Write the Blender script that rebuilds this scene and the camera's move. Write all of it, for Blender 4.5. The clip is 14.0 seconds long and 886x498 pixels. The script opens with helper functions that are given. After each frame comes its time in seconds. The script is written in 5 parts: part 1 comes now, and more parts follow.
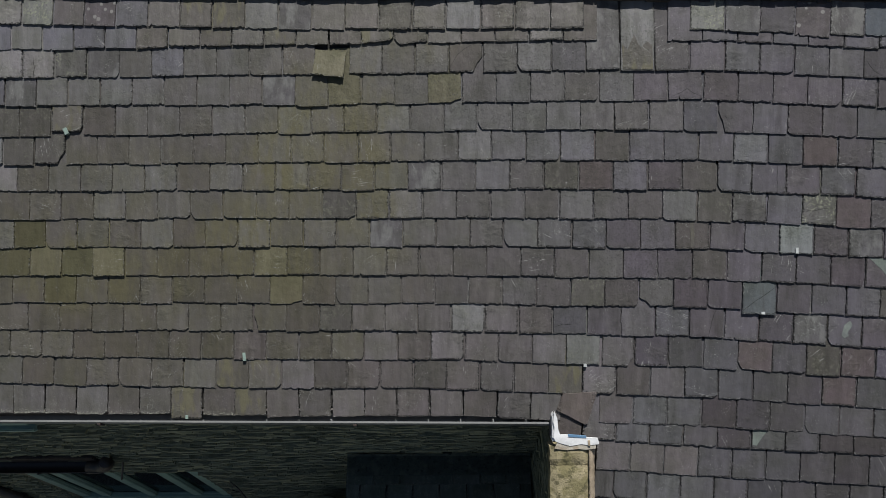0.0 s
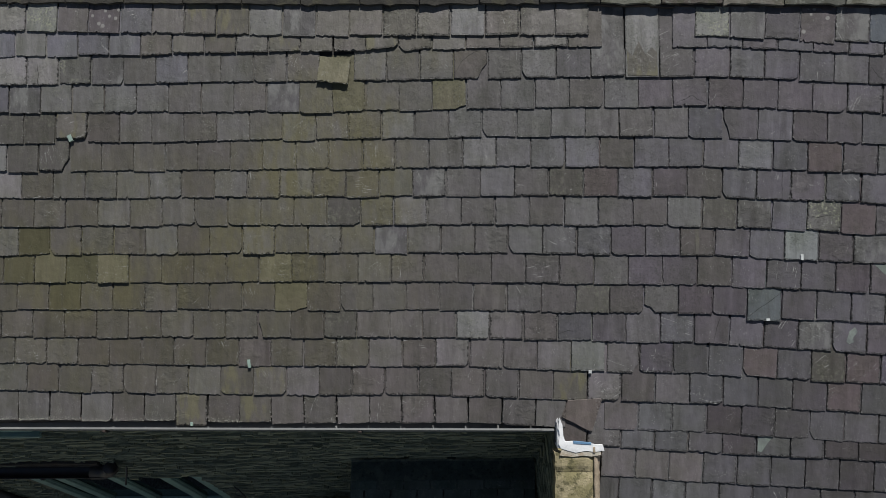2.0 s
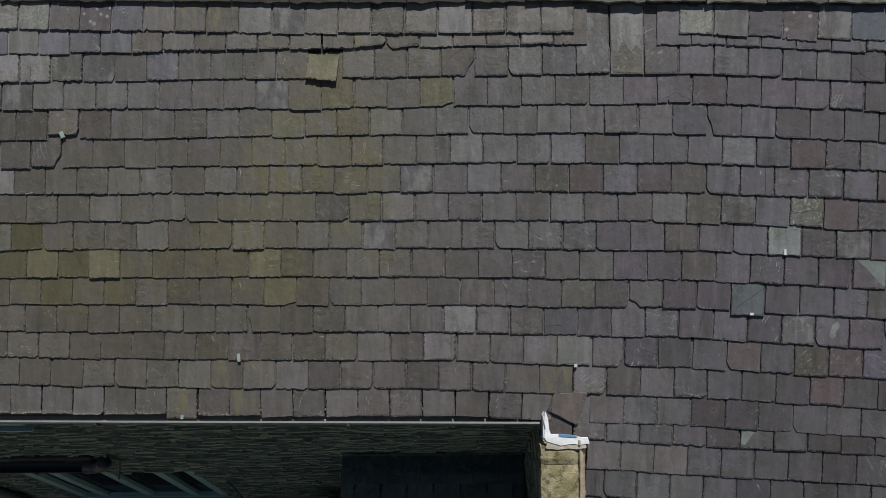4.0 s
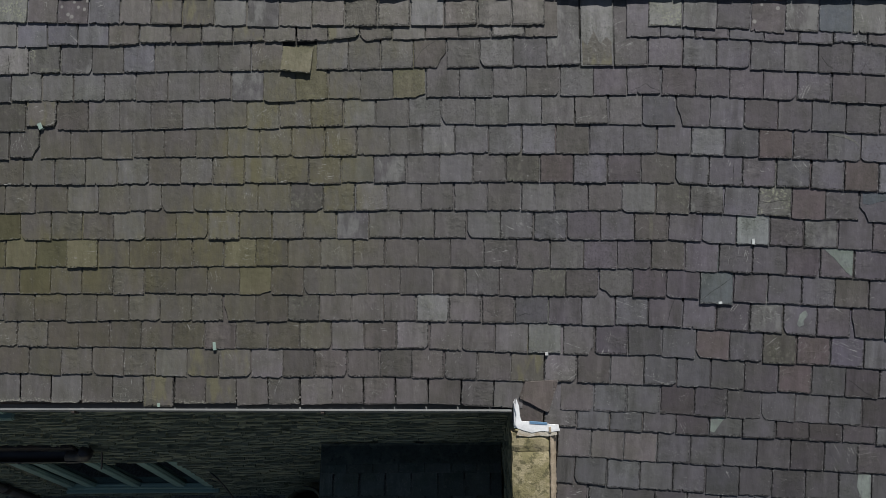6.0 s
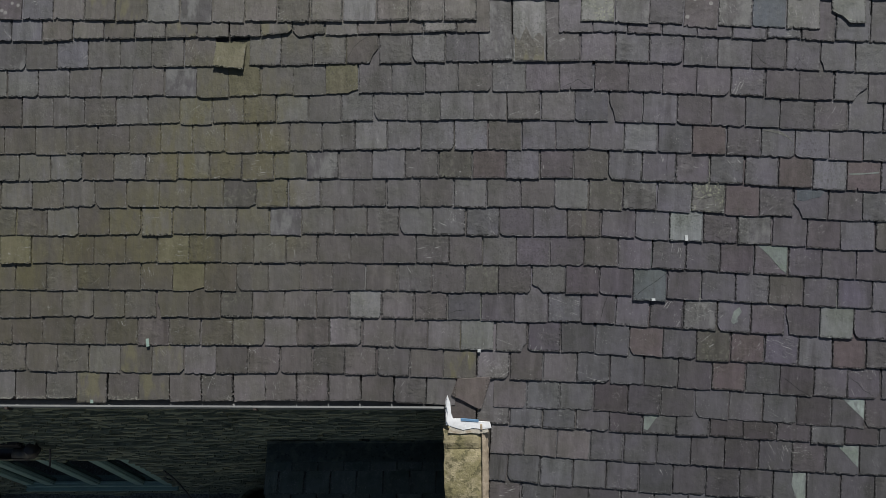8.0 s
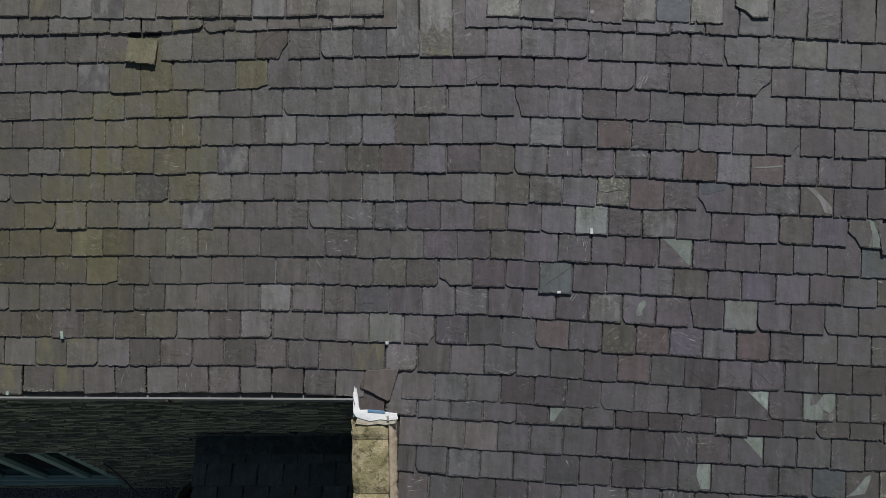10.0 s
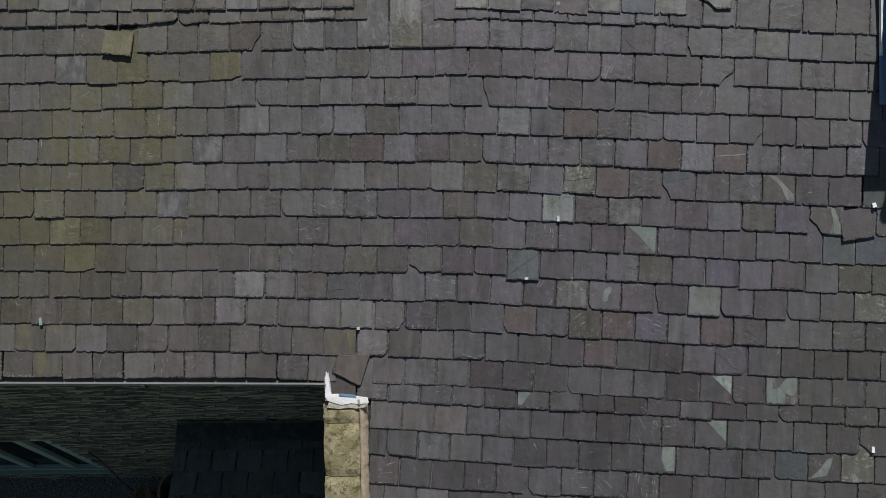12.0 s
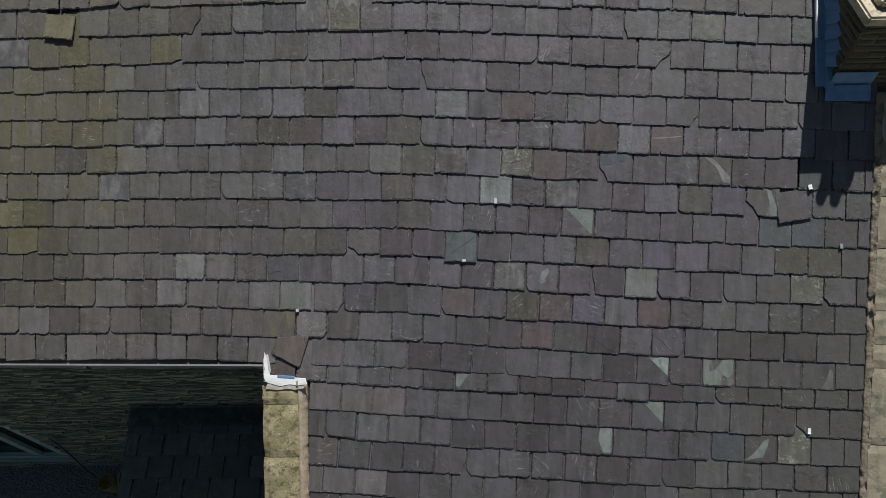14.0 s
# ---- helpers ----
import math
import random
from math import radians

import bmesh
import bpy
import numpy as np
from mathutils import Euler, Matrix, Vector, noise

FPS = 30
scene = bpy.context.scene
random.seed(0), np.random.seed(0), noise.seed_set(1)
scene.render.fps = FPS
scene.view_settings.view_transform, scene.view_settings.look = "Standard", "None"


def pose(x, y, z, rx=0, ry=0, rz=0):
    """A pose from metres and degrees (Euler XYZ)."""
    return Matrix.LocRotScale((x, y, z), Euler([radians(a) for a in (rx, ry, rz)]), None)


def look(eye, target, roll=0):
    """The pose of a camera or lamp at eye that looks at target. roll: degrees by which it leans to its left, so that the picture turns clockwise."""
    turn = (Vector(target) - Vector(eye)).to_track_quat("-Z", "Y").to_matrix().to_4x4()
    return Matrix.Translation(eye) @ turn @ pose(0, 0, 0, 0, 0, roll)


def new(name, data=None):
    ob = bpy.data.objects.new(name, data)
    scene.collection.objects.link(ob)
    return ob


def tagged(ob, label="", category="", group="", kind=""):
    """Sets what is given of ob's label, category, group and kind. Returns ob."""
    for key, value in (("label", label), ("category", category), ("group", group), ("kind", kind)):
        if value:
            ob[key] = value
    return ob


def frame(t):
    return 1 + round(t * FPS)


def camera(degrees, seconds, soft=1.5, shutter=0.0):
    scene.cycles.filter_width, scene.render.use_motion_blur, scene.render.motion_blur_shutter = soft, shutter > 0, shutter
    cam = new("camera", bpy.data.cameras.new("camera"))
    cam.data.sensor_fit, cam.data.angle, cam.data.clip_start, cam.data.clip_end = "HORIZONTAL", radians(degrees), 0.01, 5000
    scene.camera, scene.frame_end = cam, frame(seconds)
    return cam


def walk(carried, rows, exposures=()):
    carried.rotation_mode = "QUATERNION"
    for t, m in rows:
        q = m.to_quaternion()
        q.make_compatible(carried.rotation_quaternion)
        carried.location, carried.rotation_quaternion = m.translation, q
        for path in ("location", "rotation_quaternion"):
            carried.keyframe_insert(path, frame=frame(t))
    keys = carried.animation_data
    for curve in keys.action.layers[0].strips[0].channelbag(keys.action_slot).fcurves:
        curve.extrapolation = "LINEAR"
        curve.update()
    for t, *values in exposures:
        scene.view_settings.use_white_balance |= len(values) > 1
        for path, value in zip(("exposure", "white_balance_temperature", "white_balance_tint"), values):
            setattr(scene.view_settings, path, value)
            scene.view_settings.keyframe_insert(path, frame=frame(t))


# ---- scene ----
cam = camera(74.0, 14.0, soft=0.85)
PITCH, EAVE = 35.0, 3.6  # the roof's slope in degrees, the eaves' height
# the roof's own frame: x along the eaves, y into the roof, z up the slope
ROOF = pose(0, 0, EAVE, PITCH - 90, 0, 0)
PATH = [
    (0, (-0.7456, -4.4549, 1.3387), (-0.7755, -2.4554, 1.3061), -0.75),
    (0.5, (-0.7525, -4.4554, 1.3606), (-0.7847, -2.456, 1.327), -0.76),
    (1, (-0.778, -4.4604, 1.3688), (-0.8097, -2.4609, 1.3376), -0.76),
    (1.5, (-0.7803, -4.4564, 1.3739), (-0.8141, -2.4569, 1.3434), -0.79),
    (2, (-0.7821, -4.4528, 1.3956), (-0.8116, -2.4533, 1.3605), -0.82),
    (2.5, (-0.7548, -4.4658, 1.4015), (-0.7852, -2.4663, 1.3662), -0.84),
    (3, (-0.7338, -4.4734, 1.4003), (-0.7632, -2.4739, 1.3637), -0.82),
    (5.5, (-0.5311, -4.5539, 1.2774), (-0.5637, -2.5543, 1.2504), -0.82),
    (6, (-0.4655, -4.5583, 1.2713), (-0.4984, -2.5588, 1.2387), -0.83),
    (6.5, (-0.4079, -4.5611, 1.2531), (-0.4416, -2.5616, 1.2232), -0.83),
    (7, (-0.2927, -4.5562, 1.2369), (-0.3284, -2.5567, 1.209), -0.79),
    (7.5, (-0.1349, -4.5457, 1.2366), (-0.1737, -2.5462, 1.2089), -0.76),
    (8, (0.0772, -4.5308, 1.2266), (0.0348, -2.5315, 1.1978), -0.78),
    (8.5, (0.2713, -4.5226, 1.2166), (0.2266, -2.5233, 1.1876), -0.76),
    (9, (0.4901, -4.5303, 1.1993), (0.4429, -2.531, 1.1708), -0.74),
    (11.5, (1.0107, -4.6227, 1.1072), (0.9587, -2.6237, 1.0707), -0.92),
    (12, (1.0524, -4.6475, 1.0719), (0.999, -2.6484, 1.0392), -0.9),
    (12.5, (1.1243, -4.6566, 1.0372), (1.0695, -2.6576, 1.005), -0.89),
    (13, (1.2539, -4.6583, 1.0052), (1.1992, -2.6593, 0.9712), -0.86),
    (13.5, (1.4082, -4.6596, 0.9645), (1.3497, -2.6608, 0.9322), -0.87),
    (14, (1.5575, -4.657, 0.9281), (1.4962, -2.6582, 0.8935), -0.89),
]
walk(cam, [(t, ROOF @ look(eye, target, roll)) for t, eye, target, roll in PATH])

# ---- light ----
SUN_HEIGHT, SUN_SIDE = 62.0, 20.0  # degrees above the horizon, and from straight behind the ridge towards +x
world = bpy.data.worlds.new("sky")
scene.world = world
world.use_nodes = True
wt = world.node_tree
sky = wt.nodes.new("ShaderNodeTexSky")
sky.sky_type, sky.sun_disc = "NISHITA", False
sky.sun_elevation, sky.sun_rotation = radians(SUN_HEIGHT), radians(SUN_SIDE)
background = wt.nodes["Background"]
background.inputs["Strength"].default_value = 0.033
wt.links.new(sky.outputs[0], background.inputs["Color"])
lamp = bpy.data.lights.new("sun", "SUN")
lamp.energy, lamp.angle, lamp.color = 4.6, radians(0.5), (1.0, 0.98, 0.935)
sun = new("sun", lamp)
sun_way = Vector((math.sin(radians(SUN_SIDE)) * math.cos(radians(SUN_HEIGHT)), math.cos(radians(SUN_SIDE)) * math.cos(radians(SUN_HEIGHT)), math.sin(radians(SUN_HEIGHT))))
sun.matrix_world = look(Vector((2, 6, 12)), Vector((2, 6, 12)) - sun_way)
scene.view_settings.exposure = 0.275


# ---- materials ----
class Nodes:
    """A material under construction: each call adds a node and returns its output."""

    def __init__(self, name):
        self.mat = bpy.data.materials.new(name)
        self.mat.use_nodes = True
        self.tree = self.mat.node_tree
        self.bsdf = self.tree.nodes["Principled BSDF"]

    def put(self, socket, value):
        if isinstance(value, bpy.types.NodeSocket):
            self.tree.links.new(value, socket)
        else:
            socket.default_value = value

    def node(self, kind, out=0, **inputs):
        n = self.tree.nodes.new(kind)
        for key, value in inputs.items():
            self.put(n.inputs[key.replace("_", " ")], value)
        return n, n.outputs[out]

    def math(self, op, a, b=0.0, c=0.0, clamp=False):
        n = self.tree.nodes.new("ShaderNodeMath")
        n.operation, n.use_clamp = op, clamp
        for i, v in enumerate((a, b, c)):
            self.put(n.inputs[i], v)
        return n.outputs[0]

    def vmath(self, op, a, b):
        n = self.tree.nodes.new("ShaderNodeVectorMath")
        n.operation = op
        self.put(n.inputs[0], a)
        self.put(n.inputs[1], b)
        return n.outputs[0]

    def noise(self, vec, scale, detail=4.0, rough=0.55, out="Fac"):
        n = self.tree.nodes.new("ShaderNodeTexNoise")
        self.put(n.inputs["Vector"], vec)
        n.inputs["Scale"].default_value, n.inputs["Detail"].default_value, n.inputs["Roughness"].default_value = scale, detail, rough
        return n.outputs[out]

    def spots(self, vec, scale, feature="F1"):
        n = self.tree.nodes.new("ShaderNodeTexVoronoi")
        n.feature = feature
        self.put(n.inputs["Vector"], vec)
        n.inputs["Scale"].default_value = scale
        return n.outputs["Distance"]

    def span(self, value, a, b, lo=0.0, hi=1.0):
        n = self.tree.nodes.new("ShaderNodeMapRange")
        n.interpolation_type = "SMOOTHSTEP"
        self.put(n.inputs[0], value)
        for i, v in enumerate((a, b, lo, hi)):
            n.inputs[1 + i].default_value = v
        return n.outputs[0]

    def ramp(self, value, *stops):
        n = self.tree.nodes.new("ShaderNodeValToRGB")
        self.put(n.inputs[0], value)
        e = n.color_ramp.elements
        while len(e) < len(stops):
            e.new(0.5)
        for el, (p, c) in zip(e, stops):
            el.position, el.color = p, (*c, 1)
        return n.outputs[0]

    def mix(self, fac, a, b, mode="MIX"):
        n = self.tree.nodes.new("ShaderNodeMix")
        n.data_type, n.blend_type = "RGBA", mode
        self.put(n.inputs[0], fac)
        for socket, v in ((n.inputs[6], a), (n.inputs[7], b)):
            self.put(socket, v if isinstance(v, bpy.types.NodeSocket) else (*v, 1))
        return n.outputs[2]

    def scaled(self, vec, x, y, z):
        return self.vmath("MULTIPLY", vec, (x, y, z))

    def coords(self):
        """Own coordinates, shifted by chance from piece to piece; the place in the world; the chance number."""
        own = self.tree.nodes.new("ShaderNodeTexCoord").outputs["Object"]
        geo = self.tree.nodes.new("ShaderNodeNewGeometry")
        info = self.tree.nodes.new("ShaderNodeObjectInfo")
        chance = self.math("FRACT", self.math("ADD", info.outputs["Random"], geo.outputs["Random Per Island"]))
        comb = self.tree.nodes.new("ShaderNodeCombineXYZ")
        for i, f in enumerate((37.0, 91.0, 53.0)):
            self.put(comb.inputs[i], self.math("MULTIPLY", chance, f))
        return self.vmath("ADD", own, comb.outputs[0]), geo.outputs["Position"], chance

    def split(self, vec):
        n = self.tree.nodes.new("ShaderNodeSeparateXYZ")
        self.put(n.inputs[0], vec)
        return n.outputs

    def bump(self, height, strength=0.3, distance=0.01, under=None):
        n = self.tree.nodes.new("ShaderNodeBump")
        n.inputs["Strength"].default_value, n.inputs["Distance"].default_value = strength, distance
        self.put(n.inputs["Height"], height)
        if under is not None:
            self.put(n.inputs["Normal"], under)
        return n.outputs[0]

    def done(self, colour, rough, normal=None, metal=0.0, spec=0.5):
        self.put(self.bsdf.inputs["Base Color"], colour if isinstance(colour, bpy.types.NodeSocket) else (*colour, 1))
        self.put(self.bsdf.inputs["Roughness"], rough)
        self.bsdf.inputs["Metallic"].default_value = metal
        self.bsdf.inputs["Specular IOR Level"].default_value = spec
        if normal is not None:
            self.put(self.bsdf.inputs["Normal"], normal)
        return self.mat


# olive algae on the main roof: centre (x, y), reach, fullness
MOSS = ((-1.65, 1.6, 0.75, 0.75, 1.0), (-2.15, 1.1, 0.75, 0.45, 0.95), (-3.5, 0.95, 0.9, 0.3, 1.0), (-1.1, 2.35, 0.6, 0.25, 0.5), (-2.6, 2.3, 0.5, 0.2, 0.5), (-2.9, 0.55, 1.6, 0.25, 0.4))


def slate_material(name, palette, moss=1.0, scratch=1.0, lichen=0.0, smear=None, across=(9.0, 5.0, 4.0), wear=1.0, frost=0.0, dots=0.0):
    """Riven roofing slate: a tone for each piece, grain, scratches, pale specks, and algae over the old part of the roof."""
    m = Nodes(name)
    own, place, chance = m.coords()
    sides = m.split(m.tree.nodes["Texture Coordinate"].outputs["Object"])
    x, y, z = m.split(place)
    other = m.math("FRACT", m.math("MULTIPLY", chance, 7.31))
    third = m.math("FRACT", m.math("MULTIPLY", chance, 17.7))
    tone = m.ramp(chance, *palette)
    cloud = m.noise(own, 5.0, 4.0, 0.55)
    mottle = m.noise(own, 24.0, 5.0, 0.62)
    streak = m.noise(m.scaled(own, 24.0, 10.0, 3.5), 1.0, 3.0, 0.55)
    hatch = m.noise(m.scaled(own, 90.0, 20.0, 9.0), 1.0, 3.0, 0.6)
    grain = m.noise(own, 150.0, 3.0, 0.65)
    tone = m.mix(m.span(cloud, 0.3, 0.7), m.mix(1.0, tone, (1.1, 1.08, 1.12), "MULTIPLY"), m.mix(1.0, tone, (0.84, 0.86, 0.8), "MULTIPLY"))
    tone = m.mix(m.span(streak, 0.35, 0.7, 0.0, 0.5), tone, m.mix(1.0, tone, (0.74, 0.735, 0.72), "MULTIPLY"))
    tone = m.mix(m.span(mottle, 0.42, 0.66, 0.0, 0.22), tone, m.mix(1.0, tone, (0.76, 0.75, 0.75), "MULTIPLY"))
    tone = m.mix(m.span(hatch, 0.4, 0.68, 0.0, 0.15), tone, m.mix(1.0, tone, (0.66, 0.66, 0.66), "MULTIPLY"))
    tone = m.mix(m.span(grain, 0.45, 0.7, 0.0, 0.09), tone, m.mix(1.0, tone, (1.5, 1.5, 1.48), "MULTIPLY"))
    wash = m.noise(m.scaled(own, 13.0, 6.0, 2.2), 1.0, 3.0, 0.6)
    worn = m.span(m.noise(own, 2.5, 1.0), 0.38, 0.62, 0.35, 1.0)
    tone = m.mix(m.math("MULTIPLY", m.span(wash, 0.5, 0.68), worn), tone, m.mix(1.0, tone, (1.24, 1.24, 1.24), "MULTIPLY"))
    tone = m.mix(m.math("MULTIPLY", m.span(wash, 0.46, 0.3), worn), tone, m.mix(1.0, tone, (0.76, 0.75, 0.74), "MULTIPLY"))
    tone = m.mix(m.span(third, 0.0, 1.0), m.mix(1.0, tone, (0.84, 0.83, 0.82), "MULTIPLY"), m.mix(1.0, tone, (1.07, 1.07, 1.09), "MULTIPLY"))
    # algae: olive films in drifting patches
    if moss:
        drift = m.math("SUBTRACT", m.noise(m.scaled(place, 1.0, 0.8, 0.8), 1.3, 4.0, 0.6), 0.5)
        amount = m.span(m.math("ADD", x, m.math("MULTIPLY", drift, 2.5)), -0.2, -1.7, 0.0, 0.42)
        for cx, cy, rx, ry, full in MOSS:
            far = m.math("ADD", m.math("POWER", m.math("DIVIDE", m.math("SUBTRACT", x, cx), rx), 2.0), m.math("POWER", m.math("DIVIDE", m.math("SUBTRACT", y, cy), ry), 2.0))
            far = m.math("ADD", m.math("SQRT", far), m.math("MULTIPLY", drift, 1.6))
            amount = m.math("MAXIMUM", amount, m.span(far, 1.3, 0.35, 0.0, full))
        film = m.noise(m.scaled(place, 3.0, 1.0, 1.0), 4.0, 5.0, 0.65)
        amount = m.math("MULTIPLY", amount, m.span(film, 0.36, 0.6, 0.5, 1.0))
        amount = m.math("MULTIPLY", amount, m.span(chance, 0.0, 1.0, 0.72, 1.0))
        bare = m.math("MULTIPLY", m.span(y, 1.5, 2.0), m.span(x, -1.7, -2.7))
        amount = m.math("MULTIPLY", amount, m.span(bare, 0.0, 1.0, 1.0, 0.35))
        tone = m.mix(m.math("MULTIPLY", amount, 0.85 * moss), tone, m.mix(mottle, (0.121, 0.112, 0.056), (0.088, 0.08, 0.04)))
    # a grey-green film towards the gable
    veil = m.math("MULTIPLY", m.span(x, 2.9, 4.3), m.span(y, 1.4, 0.6))
    veil = m.math("MULTIPLY", veil, m.span(m.noise(m.scaled(place, 2.5, 1.0, 1.0), 3.0, 4.0, 0.6), 0.35, 0.6, 0.2, 0.62))
    tone = m.mix(veil, tone, m.mix(mottle, (0.085, 0.084, 0.071), (0.062, 0.061, 0.053)))
    high = m.math("MULTIPLY", m.span(x, 2.0, 3.8), m.span(y, 1.1, 1.9))
    high = m.math("MULTIPLY", high, m.span(m.noise(m.scaled(place, 2.0, 1.0, 1.0), 2.4, 4.0, 0.6), 0.35, 0.65, 0.15, 0.6))
    tone = m.mix(high, tone, m.mix(mottle, (0.128, 0.128, 0.116), (0.1, 0.1, 0.09)))
    # dark growth in speckles, thicker here and there
    thick = m.math("ADD", m.noise(place, 1.7, 3.0, 0.6), m.span(m.math("ABSOLUTE", m.math("SUBTRACT", x, 0.35)), 1.1, 0.1, 0.0, 0.16))
    black = m.math("MULTIPLY", m.span(m.noise(place, 75.0, 4.0, 0.7), 0.53, 0.6), m.math("MULTIPLY", m.span(thick, 0.49, 0.7), m.span(y, 0.1, 1.0, 0.3, 1.0)))
    tone = m.mix(m.math("MULTIPLY", black, 0.55), tone, (0.03, 0.03, 0.027))
    # long drips down the slope
    drip = m.noise(m.scaled(place, 9.0, 0.7, 0.7), 2.0, 3.0, 0.6)
    tone = m.mix(m.span(drip, 0.55, 0.8, 0.0, 0.4), tone, (0.052, 0.05, 0.046))
    if smear:
        band = m.noise(m.scaled(own, *across), 1.2, 3.0, 0.55)
        tone = m.mix(m.span(band, 0.48, 0.64, 0.0, 0.75), tone, smear)
    # flaked teeth along the sides and the tail, their near-black also painting the joints' shade
    flake_shade = 0.0
    if wear:
        deep = 0.015 + 0.006 * wear
        side = m.span(m.math("ADD", m.math("ABSOLUTE", sides[0]), m.math("MULTIPLY", third, 0.004)), 0.127 - deep, 0.123)
        tail = m.span(sides[2], deep * 1.3, 0.005)
        eat = 0.2 + 0.045 * wear
        if moss and wear < 2:
            eat = m.span(x, -2.4, -0.4, eat * 0.72, eat)      # less flaked at the old end
        flake_shade = m.math("MAXIMUM", m.span(m.math("ADD", m.math("MULTIPLY", side, eat), m.noise(m.scaled(own, 50.0, 20.0, 85.0), 1.0, 5.0, 0.7)), 0.7, 0.735),
                       m.span(m.math("ADD", m.math("MULTIPLY", tail, eat), m.noise(m.scaled(own, 65.0, 20.0, 75.0), 1.0, 5.0, 0.7)), 0.69, 0.725))
        flake_shade = m.math("MULTIPLY", flake_shade, m.span(other, 0.25, 0.8, 0.15, 1.0))
        tone = m.mix(m.math("MULTIPLY", flake_shade, 0.85), tone, (0.016, 0.0155, 0.015))
        rim = m.math("MAXIMUM", side, tail)
        chip = m.math("MULTIPLY", rim, m.span(m.noise(own, 60.0, 3.0, 0.6), 0.57, 0.62))
        tone = m.mix(m.math("MULTIPLY", chip, 0.42), tone, (0.24, 0.24, 0.235))
    if frost:
        crust = m.math("ADD", m.math("MULTIPLY", m.span(sides[2], 0.06, 0.0), 0.16), m.noise(own, 95.0, 4.0, 0.65))
        tone = m.mix(m.math("MULTIPLY", m.span(crust, 0.66, 0.72), frost), tone, (0.34, 0.34, 0.29))
    # scratches and pale specks, many on some slates and hardly any on most
    if scratch:
        bent = m.vmath("ADD", own, m.scaled(m.noise(own, 3.0, 1.0, 0.4, "Color"), 0.07, 0.07, 0.07))
        turn = m.tree.nodes.new("ShaderNodeVectorRotate")
        turn.rotation_type = "Y_AXIS"
        m.put(turn.inputs["Vector"], bent)
        m.put(turn.inputs["Angle"], m.math("MULTIPLY", chance, 40.0))
        lines = m.noise(m.scaled(turn.outputs[0], 8.0, 9.0, 210.0), 1.0, 1.5, 0.5)
        over = m.noise(m.scaled(turn.outputs[0], 170.0, 9.0, 40.0), 1.0, 2.0, 0.5)
        busy = m.math("POWER", other, 3.0)
        gate = m.math("ADD", m.noise(own, 9.0, 1.0), m.math("MULTIPLY", busy, 0.22))
        mark = m.math("MULTIPLY", m.math("MAXIMUM", m.span(lines, 0.67, 0.71), m.span(over, 0.7, 0.73)), m.span(gate, 0.66, 0.75))
        speck = m.span(m.spots(m.vmath("ADD", own, m.scaled(m.noise(own, 110.0, 2.0, 0.5, "Color"), 0.009, 0.009, 0.009)), 62.0), 0.18, 0.1)
        speck = m.math("MULTIPLY", speck, m.span(m.math("ADD", m.noise(own, 9.0, 2.0), m.math("MULTIPLY", third, 0.12)), 0.6, 0.7))
        mark = m.math("MAXIMUM", m.math("MULTIPLY", mark, 0.75), m.math("MULTIPLY", speck, 0.7))
        tone = m.mix(m.math("MULTIPLY", mark, min(scratch, 1.0)), tone, (0.36, 0.36, 0.35))
    if lichen:
        patch = m.math("MULTIPLY", m.span(m.noise(own, 48.0, 5.0, 0.7), 0.5, 0.6), m.span(m.noise(own, 7.0, 2.0), 0.4, 0.6))
        tone = m.mix(m.math("MULTIPLY", patch, lichen), tone, (0.26, 0.27, 0.2))
        tone = m.mix(m.math("MULTIPLY", m.span(m.spots(own, 45.0), 0.25, 0.17), 0.6 * lichen), tone, (0.035, 0.034, 0.03))
    if dots:
        ring = m.spots(m.vmath("ADD", m.scaled(own, 1.0, 0.0, 1.0), m.scaled(m.noise(own, 60.0, 2.0, 0.5, "Color"), 0.006, 0.0, 0.006)), 15.0)
        tone = m.mix(m.math("MULTIPLY", m.span(ring, 0.27, 0.2), dots), tone, (0.24, 0.235, 0.225))
    riven = m.noise(m.scaled(own, 1.0, 1.0, 0.7), 17.0, 6.0, 0.6)
    layers = m.noise(m.scaled(own, 2.0, 1.0, 3.0), 5.0, 2.5, 0.5)
    steps = m.math("FRACT", m.math("MULTIPLY", layers, 5.0))
    flaky = m.math("MULTIPLY", m.span(cloud, 0.5, 0.6), m.span(other, 0.3, 0.75, 0.15, 1.0))
    height = m.math("ADD", riven, m.math("MULTIPLY", m.math("MULTIPLY", steps, flaky), 0.32))
    height = m.math("SUBTRACT", height, m.math("MULTIPLY", flake_shade, 0.5))
    normal = m.bump(height, 1.0, 0.0068, m.bump(grain, 0.3, 0.0008))
    return m.done(tone, m.span(cloud, 0.3, 0.7, 0.5, 0.72), normal, spec=0.35)


OLD = ((0.0, (0.093, 0.088, 0.089)), (0.18, (0.112, 0.109, 0.108)), (0.35, (0.089, 0.081, 0.081)), (0.5, (0.115, 0.115, 0.119)),
       (0.66, (0.099, 0.092, 0.09)), (0.8, (0.077, 0.075, 0.075)), (0.9, (0.144, 0.144, 0.145)), (1.0, (0.103, 0.097, 0.099)))
PURPLE = ((0.0, (0.092, 0.085, 0.089)), (0.18, (0.107, 0.105, 0.111)), (0.35, (0.086, 0.076, 0.08)), (0.5, (0.112, 0.113, 0.116)),
          (0.66, (0.077, 0.071, 0.076)), (0.8, (0.095, 0.085, 0.089)), (0.9, (0.129, 0.129, 0.133)), (1.0, (0.072, 0.071, 0.075)))
slate_old = slate_material("slate_old", OLD)
